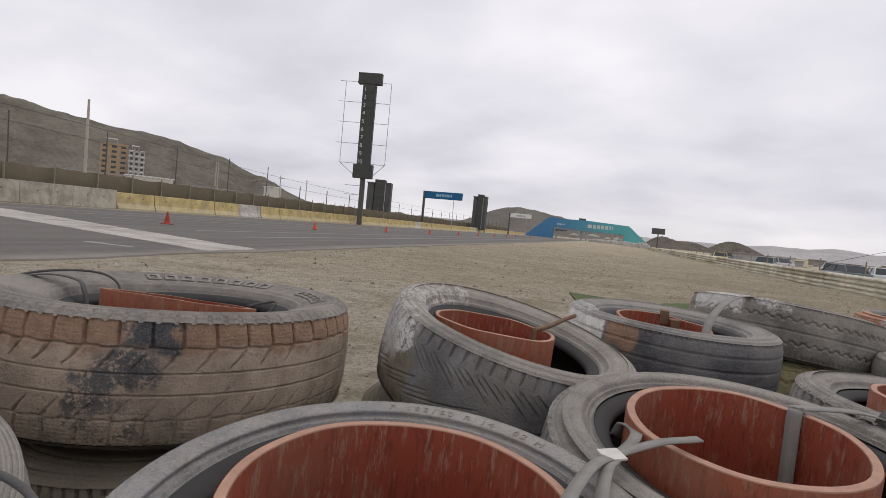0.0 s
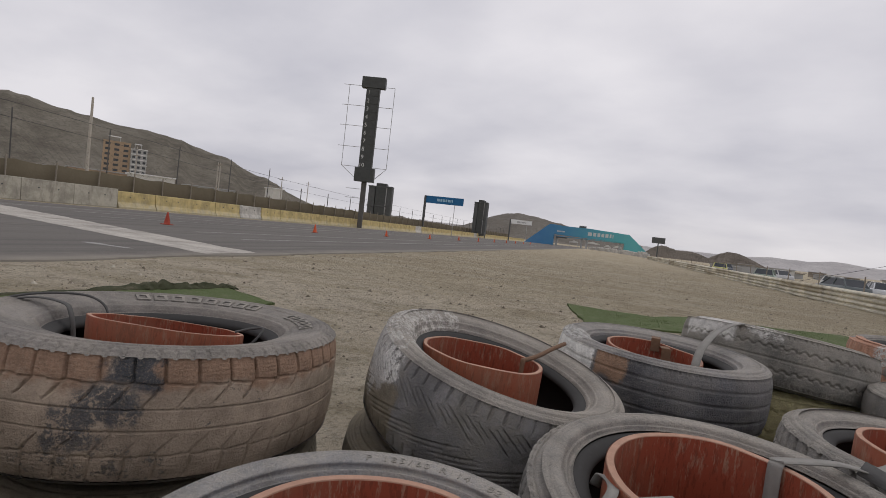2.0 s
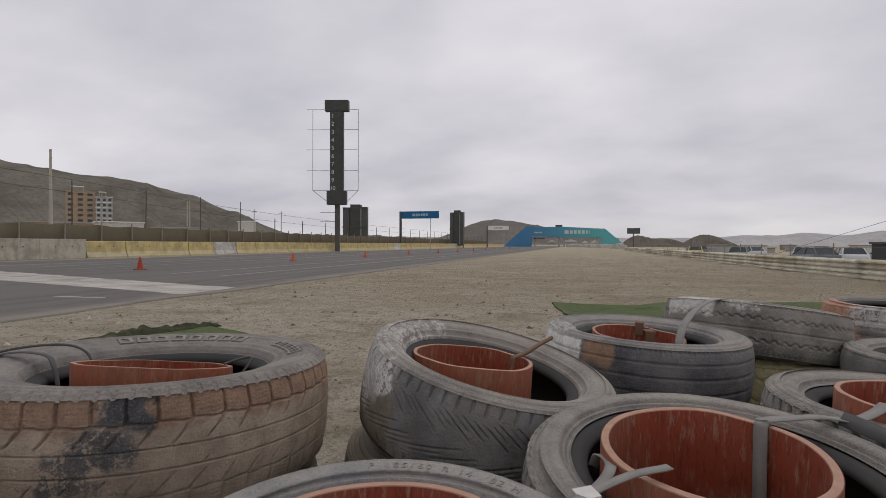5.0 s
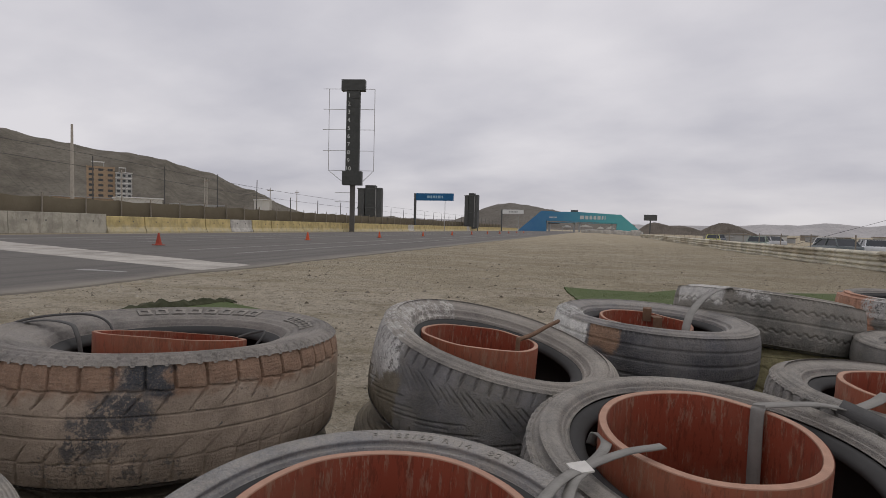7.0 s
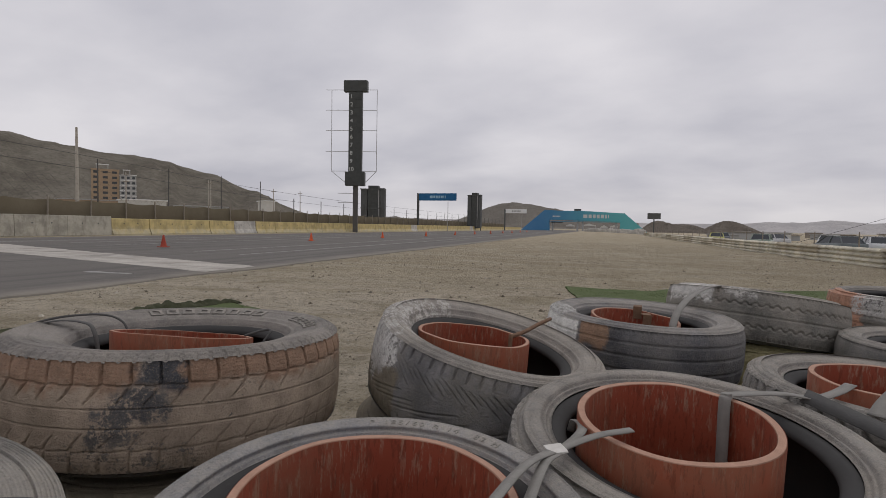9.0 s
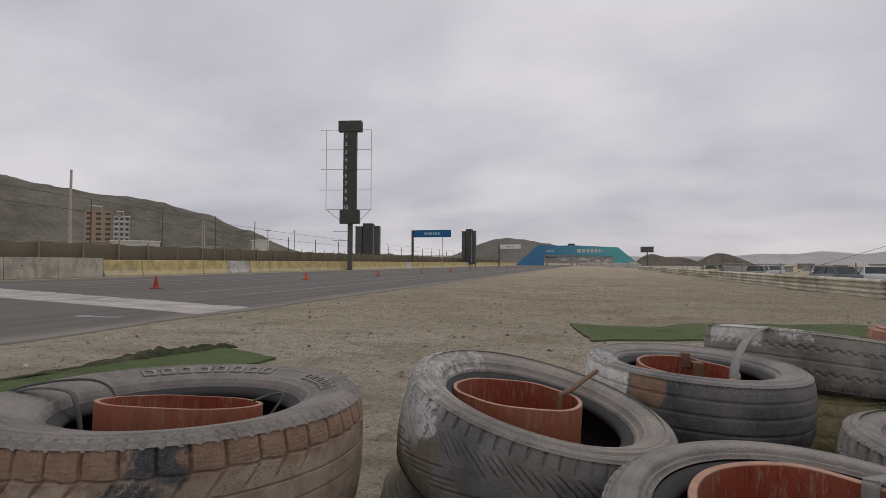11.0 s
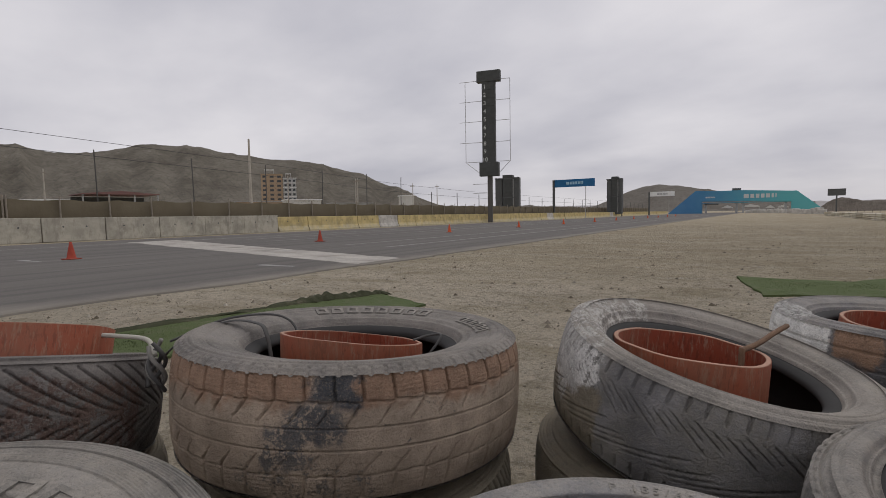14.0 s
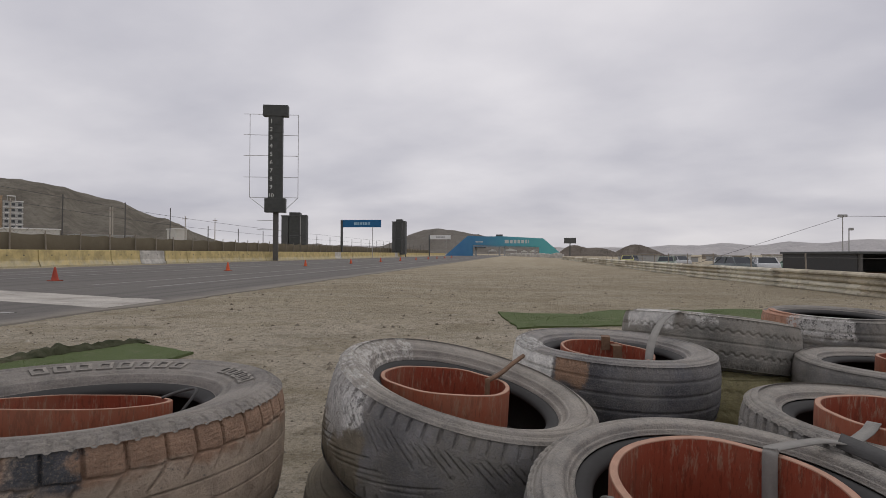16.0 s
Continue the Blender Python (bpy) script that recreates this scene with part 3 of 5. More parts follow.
BX, SEG = -28.55, 2.745
me_yellow, me_grey, me_white = jersey_mesh(SEG - 0.03, 1.05, M_YELLOW), wall_block_mesh(SEG - 0.03, 1.16, M_CONC), jersey_mesh(SEG - 0.03, 1.05, M_PALEBLOCK)
# no hole is cut: a proud dark disc stands for its shaded depth
me_lift = bpy.data.meshes.new("lifting_hole_dark_disc")
bm = bmesh.new()
rod(bm, (0.17, 0, 0), (0.195, 0, 0), 0.045, 0.04, 10)
bm.to_mesh(me_lift)
bm.free()
me_lift.materials.append(M_DARKSTEEL)
rb = random.Random(5)
for i in range(-14, 62):
    y = 23.86 + SEG * (i + 0.5)
    grey = i < 0
    m = me_grey if grey else me_white if i in (4, 19, 33) else me_yellow
    ob = new("concrete_barrier", m)
    ob.matrix_basis = pose(BX + rb.uniform(-0.03, 0.03), y, -0.035, rz=rb.uniform(-0.5, 0.5))
    tagged(ob, "plain grey concrete barrier block with dark discs for lifting holes" if grey else "bleached concrete barrier block among yellow ones" if m is me_white else "concrete barrier block with worn yellow paint", "barrier", "track barriers")
    if -9 < i < 12:
        for o in (-0.5, 0.5):
            h = part("lifting_hole_dark_disc", me_lift, None, ob)
            h.matrix_basis = pose(-0.008 if grey else -0.052, o, 0.72)


def cone(m, old):
    t = thing("traffic_cone", m, "dull dark red plastic traffic cone on asphalt" if old else "orange plastic traffic cone standing on asphalt", "traffic cone", "traffic cones")
    bm = bmesh.new()
    prof = [(0.115, 0.025), (0.10, 0.05), (0.072, 0.19), (0.046, 0.32), (0.026, 0.425), (0.02, 0.43), (0.012, 0.41)]
    rings = [[bm.verts.new((r * math.cos(2 * math.pi * k / 20), r * math.sin(2 * math.pi * k / 20), z)) for k in range(20)] for r, z in prof]
    for a, b in zip(rings, rings[1:]):
        for k in range(20):
            bm.faces.new((a[k], a[(k + 1) % 20], b[(k + 1) % 20], b[k]))
    bm.faces.new(rings[-1])
    part("cone_body", bm, M_CONE_OLD if old else M_CONE, t, smooth=True)
    part("cone_base", boxm(-0.15, -0.15, 0, 0.15, 0.15, 0.028, 0.01), M_CONEB, t)
    return t


cone_new, cone_old = cone(pose(-14.06, 23.42, 0.0, rz=12), False), cone(pose(-14.06, 13.99, 0.0, rz=-8), True)
copy_thing(cone_old, pose(-14.06, 5.76, 0.0, rz=20))
for i in range(9):
    copy_thing(cone_new, pose(-14.06 + 0.05 * (i % 3), 32.6 + 9.15 * i, 0.0, rz=30 * i))


# ---------------------------------------------------------------- fence
def fence():
    f = thing("net_fence", pose(-31, 0, 0), "brown shade-net fence on wooden posts behind the barrier", "fence", kind="structure")
    v, q = [], []
    ys = np.arange(-14, 175, 0.4)
    for y in ys:
        sag = 0.10 * abs(math.sin(y * math.pi / 2.45)) + 0.05 * noise.noise((y * 0.4, 0, 0))
        xo = 0.05 * noise.noise((y * 0.9, 3, 0))
        v += [(xo, y, -0.03), (xo + 0.03 * noise.noise((y, 8, 0)), y, 1.0), (xo, y, 2.12 - sag)]
    for i in range(len(ys) - 1):
        q += [(3 * i, 3 * i + 3, 3 * i + 4, 3 * i + 1), (3 * i + 1, 3 * i + 4, 3 * i + 5, 3 * i + 2)]
    net = part("shade_net", mesh_of("shade_net", v, q, M_NET, True), None, f)
    md = net.modifiers.new("thick", "SOLIDIFY")
    md.thickness = 0.012
    bm = rodm((0, 0, -0.05), (0, 0, 2.3), 0.05, 0.042)
    post = part("post", bm, M_POST, f)
    post.matrix_basis = pose(0.08, 9.5, 0)
    r = random.Random(2)
    y = -12.0
    while y < 172:
        o = new("post", post.data)
        o.parent = f
        o.matrix_basis = pose(0.08, y, 0, r.uniform(-2, 2), r.uniform(-1, 1))
        y += r.uniform(2.2, 2.7)
    return f


fence()


def chain_fence():
    """Tall posts with wire mesh and stretched wires behind the net."""
    f = thing("wire_fence", pose(-31.6, 0, 0), "tall rusty posts with thin chain-link wire", "fence", kind="structure")
    tall = part("post", rodm((0, 0, -0.05), (0, 0, 4.95), 0.042, 0.036), M_DPOST, f)
    ys = [-9 + 5.75 * i for i in range(9)] + [42.3]
    tall.matrix_basis = pose(0, ys[0], 0)
    for y in ys[1:]:
        o = new("post", tall.data)
        o.parent = f
        o.matrix_basis = pose(0, y, 0, 0.8 * math.sin(y), 0.8 * math.cos(y * 3))
    low = part("post", rodm((0, 0, -0.05), (0, 0, 3.6), 0.05, 0.045), M_DPOST, f)
    low.matrix_basis = pose(0, 48.1, 0)
    for i in range(1, 22):
        o = new("post", low.data)
        o.parent = f
        o.matrix_basis = pose(0, 48.1 + 5.65 * i, 0)
    for z0, z1 in ((5.75, 4.7), (4.9, 3.9)):
        pts = [(0, -20, z0 + 0.6), (0, 0, z0 + 0.15), (0, 12, z0 - 0.25), (0, 26, z0 - 0.75), (0, 45, z1 - 0.55), (0, 80, z1 - 0.9), (0, 170, z1 - 1.0)]
        part("wire", mesh_of("wire", *tube(pts, 0.013, 5, 6), M_WIRE_SHADE), None, f)
    # chain link: crossing thin wires between the first posts
    v, q = [], []
    for k in range(-40, 62):
        for s in (1, -1):
            a, b = (0.02 * s, k * 0.5, 2.1), (0.02 * s, k * 0.5 + s * 1.6, 3.7)
            w = 0.006
            n0 = len(v)
            v += [(a[0], a[1] - w, a[2]), (a[0], a[1] + w, a[2]), (b[0], b[1] + w, b[2]), (b[0], b[1] - w, b[2]), (a[0] + 0.008, a[1], a[2]), (b[0] + 0.008, b[1], b[2])]
            q += [(n0, n0 + 1, n0 + 2, n0 + 3), (n0, n0 + 4, n0 + 5, n0 + 3), (n0 + 1, n0 + 2, n0 + 5, n0 + 4)]
    tagged(part("chain_link", mesh_of("chain_link", v, q, M_DPOST), None, f), kind="stuff")


chain_fence()
for px, py, h, r in ((-79.5, 60, 15.6, 0.3), (-95, 82, 11, 0.16), (-60, 52, 6.6, 0.12), (-52, 58, 6.8, 0.12), (-66, 74, 8.5, 0.12), (-50, 70, 6.5, 0.1), (-62, 96, 8.0, 0.12), (-70, 25, 7.2, 0.12)):
    p = thing("utility_pole", pose(px, py, -0.1), "tall pale concrete utility pole behind the fence", "pole", "utility poles")
    part("shaft", rodm((0, 0, 0), (0, 0, h), r, r * 0.55, 10), M_POLE, p)
    if h < 12:
        part("cross_arm", boxm(-0.5, -0.05, h - 0.5, 0.5, 0.05, h - 0.4), M_POST, p)


# ---------------------------------------------------------------- score tower and signs
def score_tower():
    t = thing("score_tower", pose(-27.75, 55.0, -0.05, rz=13), "dark lap score tower numbered one to ten", "score tower")
    part("mast", boxm(-0.28, 0.1, 0, 0.28, 0.5, 6.0, 0.03), M_DPOST, t)
    part("column", boxm(-0.80, -0.22, 7.1, 0.80, 0.35, 16.9, 0.03), M_BOARD, t)
    part("head_board", boxm(-1.42, -0.3, 16.75, 1.42, 0.45, 18.05, 0.04), M_BOARD, t)
    part("foot_board", boxm(-1.18, -0.3, 5.6, 1.18, 0.45, 7.25, 0.04), M_BOARD, t)
    for i in range(10):
        me = glyphs(str(i + 1), 0.68, 0.015)
        me.materials.append(M_NUM)
        o = part("numeral", me, None, t, "pale painted numeral")
        o.matrix_basis = pose(-0.45, -0.235, 16.15 - 0.955 * i, 90)
    for i in range(10):
        part("display_panel", boxm(-0.12, -0.245, 15.8 - 0.955 * i, 0.7, -0.22, 16.55 - 0.955 * i, 0.01), M_BOARD, t)
    for sx in (-1, 1):
        x = 2.95 * sx if sx < 0 else 2.55
        part("frame_upright", rodm((x, 0.1, 7.35), (x, 0.1, 17.0), 0.035), M_STEEL, t)
        part("frame_brace", rodm((x, 0.1, 7.35), (1.2 * sx, 0.1, 6.0), 0.035), M_STEEL, t)
        for z in (7.35, 9.7, 12.2, 14.6, 17.0):
            e = 0.7 if sx < 0 and z > 8 else 0.0
            part("frame_rail", rodm((x + e * sx, 0.1, z), (0.75 * sx, 0.1, z), 0.03), M_STEEL, t)
    for z in (3.6, 4.7):
        part("step_bar", rodm((-2.1, 0.2, z), (0.0, 0.2, z), 0.03), M_STEEL, t)


score_tower()


def dark_tower(m, w, d, h, lab):
    t = thing("loudspeaker_tower", m, lab, "tower", "dark towers")
    part("left_panel", boxm(-w / 2, -d / 2, 0.6, -w * 0.22, d / 2, h - 0.5, 0.04), M_DARKSTEEL, t)
    part("centre_panel", boxm(-w * 0.18, -d / 2 - 0.25, 0.6, w * 0.24, d / 2, h, 0.04), M_BOARD, t)
    part("side_panel", boxm(w * 0.28, -d / 2, 0.8, w / 2, d / 2, h - 0.4, 0.04), M_DARKSTEEL, t)
    part("pale_strip", boxm(w * 0.245, -d / 2 - 0.2, 1.0, w * 0.275, -d / 2 + 0.1, h - 0.6), M_GREYWALL, t)
    for z in (0.75, h * 0.5, h - 0.6):
        part("cross_bar", boxm(-w / 2 - 0.03, -d / 2 - 0.32, z - 0.08, w / 2 + 0.03, -d / 2 - 0.24, z + 0.08), M_DARKSTEEL, t)
    for x in (-w / 2 + 0.1, w / 2 - 0.1):
        part("leg", boxm(x - 0.1, -0.1, 0, x + 0.1, 0.1, 1.0), M_DARKSTEEL, t)


dark_tower(pose(-37.0, 80, -0.1, rz=14), 4.1, 1.6, 7.7, "dark boxy double panel tower with torn pale strip")
dark_tower(pose(-28.7, 120, -0.1), 3.3, 1.6, 9.2, "slim dark boxy panel tower behind the barrier")


def word_bars(parent, x, y, z, h, widths, gap, mat):
    """A brand's lettering as plain raised bars."""
    for w in widths:
        part("lettering_bar", boxm(x, y - 0.02, z, x + w, y, z + h, 0.01), mat, parent)
        x += w + gap


def arm_sign(m, w, h, top, col, bars, lab):
    s = thing("advertising_sign", m, lab, "sign", "trackside signs")
    part("board", boxm(0, -0.1, top - h, w, 0.1, top, 0.02), col, s)
    part("post", boxm(-0.35, -0.2, 0, 0.0, 0.2, top, 0.02), M_DARKSTEEL, s)
    part("thin_post", rodm((w * 0.78, 0, 0), (w * 0.78, 0, top - h), 0.05), M_STEEL, s)
    bw = w * 0.42 / 8
    word_bars(s, w * 0.30, -0.1, top - h * 0.68, h * 0.36, [bw * k for k in (1.4, 1, 1, 0.9, 1, 0.5, 0.4)], bw * 0.3, bars)


arm_sign(pose(-30.8, 86, -0.1), 7.0, 1.3, 6.85, M_BLUE, plain("pale_blue_lettering", (0.30, 0.48, 0.60), 0.6), "blue trackside sign on a single dark post")
arm_sign(pose(-26.5, 150, -0.1), 6.3, 1.25, 6.5, M_WHITE, M_GREYWALL, "white trackside sign on a single dark post")


def bridge():
    b = thing("footbridge", pose(0, 200, 0), "footbridge clad in blue and teal banners over the track", "bridge", kind="structure")
    part("left_ramp", prism(((-29.5, -0.2), (-20.2, 8.0), (-18.2, 8.0), (-18.2, -0.2)), 0, 3), M_BRIDGE, b)
    part("right_ramp", prism(((17.6, -0.2), (9.3, 7.0), (7.9, 7.0), (7.9, -0.2)), 0, 3), M_BRIDGE, b)
    part("deck_banner", prism(((-18.2, 4.2), (-18.2, 8.0), (-14, 7.7), (-6, 7.75), (7.9, 7.0), (7.9, 3.7)), 0.05, 2.95), M_BRIDGE, b)
    part("deck", boxm(-18.2, 0.2, 3.5, 7.9, 2.8, 3.7), M_BRIDGE, b)
    for x in (-17.0, -7.6, -5.6, 6.4):
        part("pier", boxm(x - 0.35, 1.0, -0.2, x + 0.35, 2.0, 3.5, 0.03), M_GREYWALL, b)
    part("cabin", boxm(-9.0, 1.0, 7.6, -6.4, 2.6, 8.5, 0.03), M_DARKSTEEL, b)
    part("gate_frame", boxm(-17.4, 0.3, 3.0, -13.0, 0.5, 3.4), M_DARKSTEEL, b)
    word_bars(b, -12.0 + 6.5, 0.04, 5.0, 1.35, (1.5, 1.1, 1.0, 1.0, 1.1, 0.6, 0.3), 0.45, M_NUM)
    word_bars(b, -17.0, 0.04, 5.3, 0.5, (0.5, 0.4, 0.4, 0.4, 0.4, 0.3), 0.1, M_NUM)


bridge()
bb = thing("billboard", pose(25.3, 260, -0.3), "dark rectangular billboard seen from behind on a post", "billboard")
part("board", boxm(-2.95, -0.15, 6.5, 2.95, 0.15, 9.3, 0.03), M_DARKSTEEL, bb)
part("post", boxm(-0.25, -0.2, 0, 0.25, 0.2, 6.6), M_DARKSTEEL, bb)

# pale blocks and a few tents under and beyond the bridge
rb = random.Random(8)
me_blk = bpy.data.meshes.new("tyre_bundle")
bm = boxm(-0.55, -0.55, 0, 0.55, 0.55, 1.0, 0.12)
bm.to_mesh(me_blk)
bm.free()
me_blk.materials.append(M_PALEBLOCK)
for i in range(34):
    f = i / 33
    ob = new("barrier_block", me_blk)
    ob.matrix_basis = pose(-3.5 + 12.5 * f + rb.uniform(-0.3, 0.3), 178 - 70 * f * f, -0.05, rz=rb.uniform(-20, 20)) @ Matrix.Diagonal((1.1, 0.9, rb.uniform(0.85, 1.25), 1))
    tagged(ob, "pale bleached barrier block at the track's bend", "barrier", "bend barriers")
for x, y, w, h in ((-4, 235, 6, 2.6), (2.5, 240, 3, 2.0), (-13, 250, 4, 2.4), (7, 246, 3.5, 2.2)):
    t = thing("canopy_tent", pose(x, y, -0.1), "small pale canopy tent beyond the bridge", "tent", "tents")
    part("canopy", prism(((-w / 2, h), (0, h + 0.8), (w / 2, h), (w / 2, h - 0.3), (-w / 2, h - 0.3)), 0, 3), M_TENT, t)
    for sx in (-1, 1):
        part("leg", boxm(sx * (w / 2 - 0.1) - 0.05, 0.05, 0, sx * (w / 2 - 0.1) + 0.05, 0.15, h), M_STEEL, t)


# ---------------------------------------------------------------- buildings behind the fence
def block_house(m, w, d, h, storeys, cols, wall, lab, roof):
    b = thing("apartment_building", m, lab, "building", "far buildings")
    part("wall", boxm(-w / 2, -d / 2, 0, w / 2, d / 2, h), wall, b)
    part("roof", boxm(-w / 2 - 0.2, -d / 2 - 0.2, h, w / 2 + 0.2, d / 2 + 0.2, h + 0.4), roof, b)
    sh = (h - 10) / storeys
    for i in range(storeys):
        part("floor_band", boxm(-w / 2 - 0.15, -d / 2 - 0.15, 10 + sh * i - 0.2, w / 2 + 0.15, -d / 2, 10 + sh * i + 0.15), roof, b)
        for j in range(cols):
            x = -w / 2 + w * (j + 0.5) / cols
            part("window", boxm(x - w / cols * 0.27, -d / 2 - 0.08, 10 + sh * i + 0.9, x + w / cols * 0.27, -d / 2 + 0.1, 10 + sh * i + 2.4), M_GLASS, b)
    for x in (-w * 0.3, w * 0.1):
        part("roof_frame", boxm(x - 0.2, -d / 2, h + 0.4, x + 0.2, -d / 2 + 0.4, h + 3.0), M_GREYWALL, b)
    part("roof_beam", boxm(-w * 0.33, -d / 2, h + 3.0, w * 0.13, -d / 2 + 0.5, h + 3.5), M_WHITE, b)


block_house(pose(-307.5, 249.5, 0, rz=50), 15.0, 10, 33, 7, 3, M_BRICK, "unfinished bare brick apartment block", M_BRICK)
block_house(pose(-297, 257, 0, rz=50), 9.0, 9, 30, 6, 3, M_GREYWALL, "grey plastered apartment block with dark windows", M_WHITE)
sh = thing("open_shed", pose(-90, 42, 0, rz=80), "long open shed with a dull red sheet roof", "shed")
part("roof", prism(((-5.6, 5.3), (0, 5.75), (5.6, 5.3), (5.6, 5.18), (-5.6, 5.18)), -3, 5), M_ROOFRED, sh)
for x in (-5.3, -1.8, 1.8, 5.3):
    part("post", boxm(x - 0.1, -2.8, 0, x + 0.1, -2.6, 5.2), M_GREYWALL, sh)
part("back_wall", boxm(-5.4, 4.6, 0, 5.4, 4.8, 5.0), M_BOARD, sh)
for x, y, w, h, mt in ((-110, 30, 26, 4.6, M_TENT), (-130, 75, 30, 5.0, M_GREYWALL), (-105, 95, 9, 5.6, M_TENT), (-120, 130, 14, 5.5, M_GREYWALL), (-104, 141, 3.2, 7.8, M_TENT), (-140, 112, 20, 6.4, M_BRICK)):
    o = thing("low_building", pose(x, y, 0, rz=60), "low pale building beyond the fence", "building", "low buildings")
    part("wall", boxm(-w / 2, -3, 0, w / 2, 3, h), mt, o)
    part("roof", boxm(-w / 2 - 0.3, -3.3, h, w / 2 + 0.3, 3.3, h + 0.25), M_WHITE if mt is M_TENT else M_GREYWALL, o)


# ---------------------------------------------------------------- guard rail and paddock
def rail_mesh(L, z0, mat):
    """One W-beam, along y, its ridges towards -x."""
    prof = [(0.0, 0.0), (-0.03, 0.012), (-0.082, 0.06), (-0.082, 0.10), (-0.01, 0.135), (-0.01, 0.165), (-0.082, 0.20), (-0.082, 0.24), (-0.03, 0.288), (0.0, 0.30)]
    v, f = [], []
    for y in (-L / 2 - 0.08, L / 2 + 0.08):
        for x, z in prof:
            v.append((x, y, z + z0))
        for x, z in prof[::-1]:
            v.append((x + 0.006, y, z + z0))
    n = 2 * len(prof)
    for i in range(n):
        j = (i + 1) % n
        f.append((i, n + i, n + j, j))
    return mesh_of("rail_beam", v, f, mat)


beams = [rail_mesh(3.8, z, m) for z, m in ((0.02, M_RAIL), (0.315, M_RAIL), (0.02, M_RAILDULL), (0.315, M_RAILDULL))]
me_gpost = bpy.data.meshes.new("rail_post")
bm = boxm(0.02, -0.06, -0.3, 0.14, 0.06, 0.6, 0.01)
bm.to_mesh(me_gpost)
bm.free()
me_gpost.materials.append(M_RAILDULL)
rb = random.Random(4)
for i in range(22):
    y = 4.0 + 3.8 * i
    x, x2 = (8.75 - 0.9 * smooth01((q - 5) / 28) - 0.004 * q for q in (y, y + 0.5))
    g = thing("guard_rail", pose(x - 0.2, y, -0.09 + rb.uniform(-0.008, 0.008), rz=math.degrees(math.atan2(x - x2, 0.5))), "dusty cream double W-beam guard rail section", "guard rail", "guard rails")
    for k in (0, 1):
        part("rail_beam", beams[k + (2 if rb.random() < 0.3 else 0)], None, g).matrix_basis = pose(rb.uniform(-0.006, 0.006), 0, 0)
    for yo in (-1.3, 1.3):
        part("rail_post", me_gpost, None, g).matrix_basis = pose(0, yo, 0)


wf = thing("paddock_fence", pose(10.4, 0, -0.35), "thin post and wire fence behind the guard rail", "fence", kind="structure")
me_fp = rodm((0, 0, -0.3), (0, 0, 1.35), 0.03, 0.025, 6)
fp = part("post", me_fp, M_POST, wf)
fp.matrix_basis = pose(0, 12, 0)
for i in range(1, 30):
    o = new("post", fp.data)
    o.parent = wf
    o.matrix_basis = pose(0.15 * math.sin(i), 12 + 4.1 * i, 0, 2 * math.sin(i * 3), 2 * math.cos(i * 5))
for z in (0.75, 1.2):
    part("wire", mesh_of("wire", *tube([(0, 8, z), (0, 50, z - 0.03), (0, 130, z)], 0.008, 5, 6), M_DPOST), None, wf)


def car(m, col, lab):
    """A parked car: shaped body, glass, wheels and lamps. It faces +x."""
    c = thing("car", m, lab, "car", "parked cars")
    secs = [(-2.1, 0.55, 0.80, 0.62), (-2.0, 0.32, 0.98, 0.78), (-1.2, 0.25, 1.0, 0.84), (1.0, 0.25, 0.95, 0.84), (1.8, 0.28, 0.82, 0.78), (2.1, 0.45, 0.66, 0.6)]
    bm = bmesh.new()
    rings = []
    for x, lo, hi, hw in secs:
        rings.append([bm.verts.new((x, y, z)) for y, z in ((-hw, lo + 0.08), (-hw - 0.03, (lo + hi) / 2), (-hw + 0.06, hi), (hw - 0.06, hi), (hw + 0.03, (lo + hi) / 2), (hw, lo + 0.08), (hw - 0.1, lo), (-hw + 0.1, lo))])
    for a, b in zip(rings, rings[1:]):
        for k in range(8):
            bm.faces.new((a[k], a[(k + 1) % 8], b[(k + 1) % 8], b[k]))
    bm.faces.new(rings[0])
    bm.faces.new(rings[-1][::-1])
    bmesh.ops.recalc_face_normals(bm, faces=bm.faces)
    part("body", bm, col, c, smooth=True)
    cab = [(-1.75, 0.95), (-1.25, 1.42), (0.25, 1.45), (1.05, 0.93)]
    bm = prism([(x, z) for x, z in cab], -0.72, 0.72)
    for v in bm.verts:
        if v.co.z > 1.2:
            v.co.y *= 0.8
    part("cabin_glass", bm, M_GLASS, c)
    part("roof", boxm(-1.25, -0.6, 1.40, 0.28, 0.6, 1.47, 0.03), col, c)
    for sy in (-1, 1):
        for a, b in (((-1.75, 0.95), (-1.25, 1.43)), ((-0.35, 0.95), (-0.4, 1.45)), ((1.05, 0.93), (0.25, 1.45))):
            part("pillar", rodm((a[0], sy * 0.73, a[1]), (b[0], sy * 0.59, b[1]), 0.04, None, 6), col, c)
        for x in (-1.3, 1.3):
            w = part("wheel", rodm((x, sy * 0.66, 0.31), (x, sy * 0.86, 0.31), 0.31, None, 20), M_DARKSTEEL, c)
            part("rim", rodm((x, sy * 0.80, 0.31), (x, sy * 0.88, 0.31), 0.19, None, 14), M_STEEL, w)
        part("headlight", boxm(2.0, sy * 0.55 - 0.14, 0.58, 2.1, sy * 0.55 + 0.14, 0.70, 0.02), M_WHITE, c)


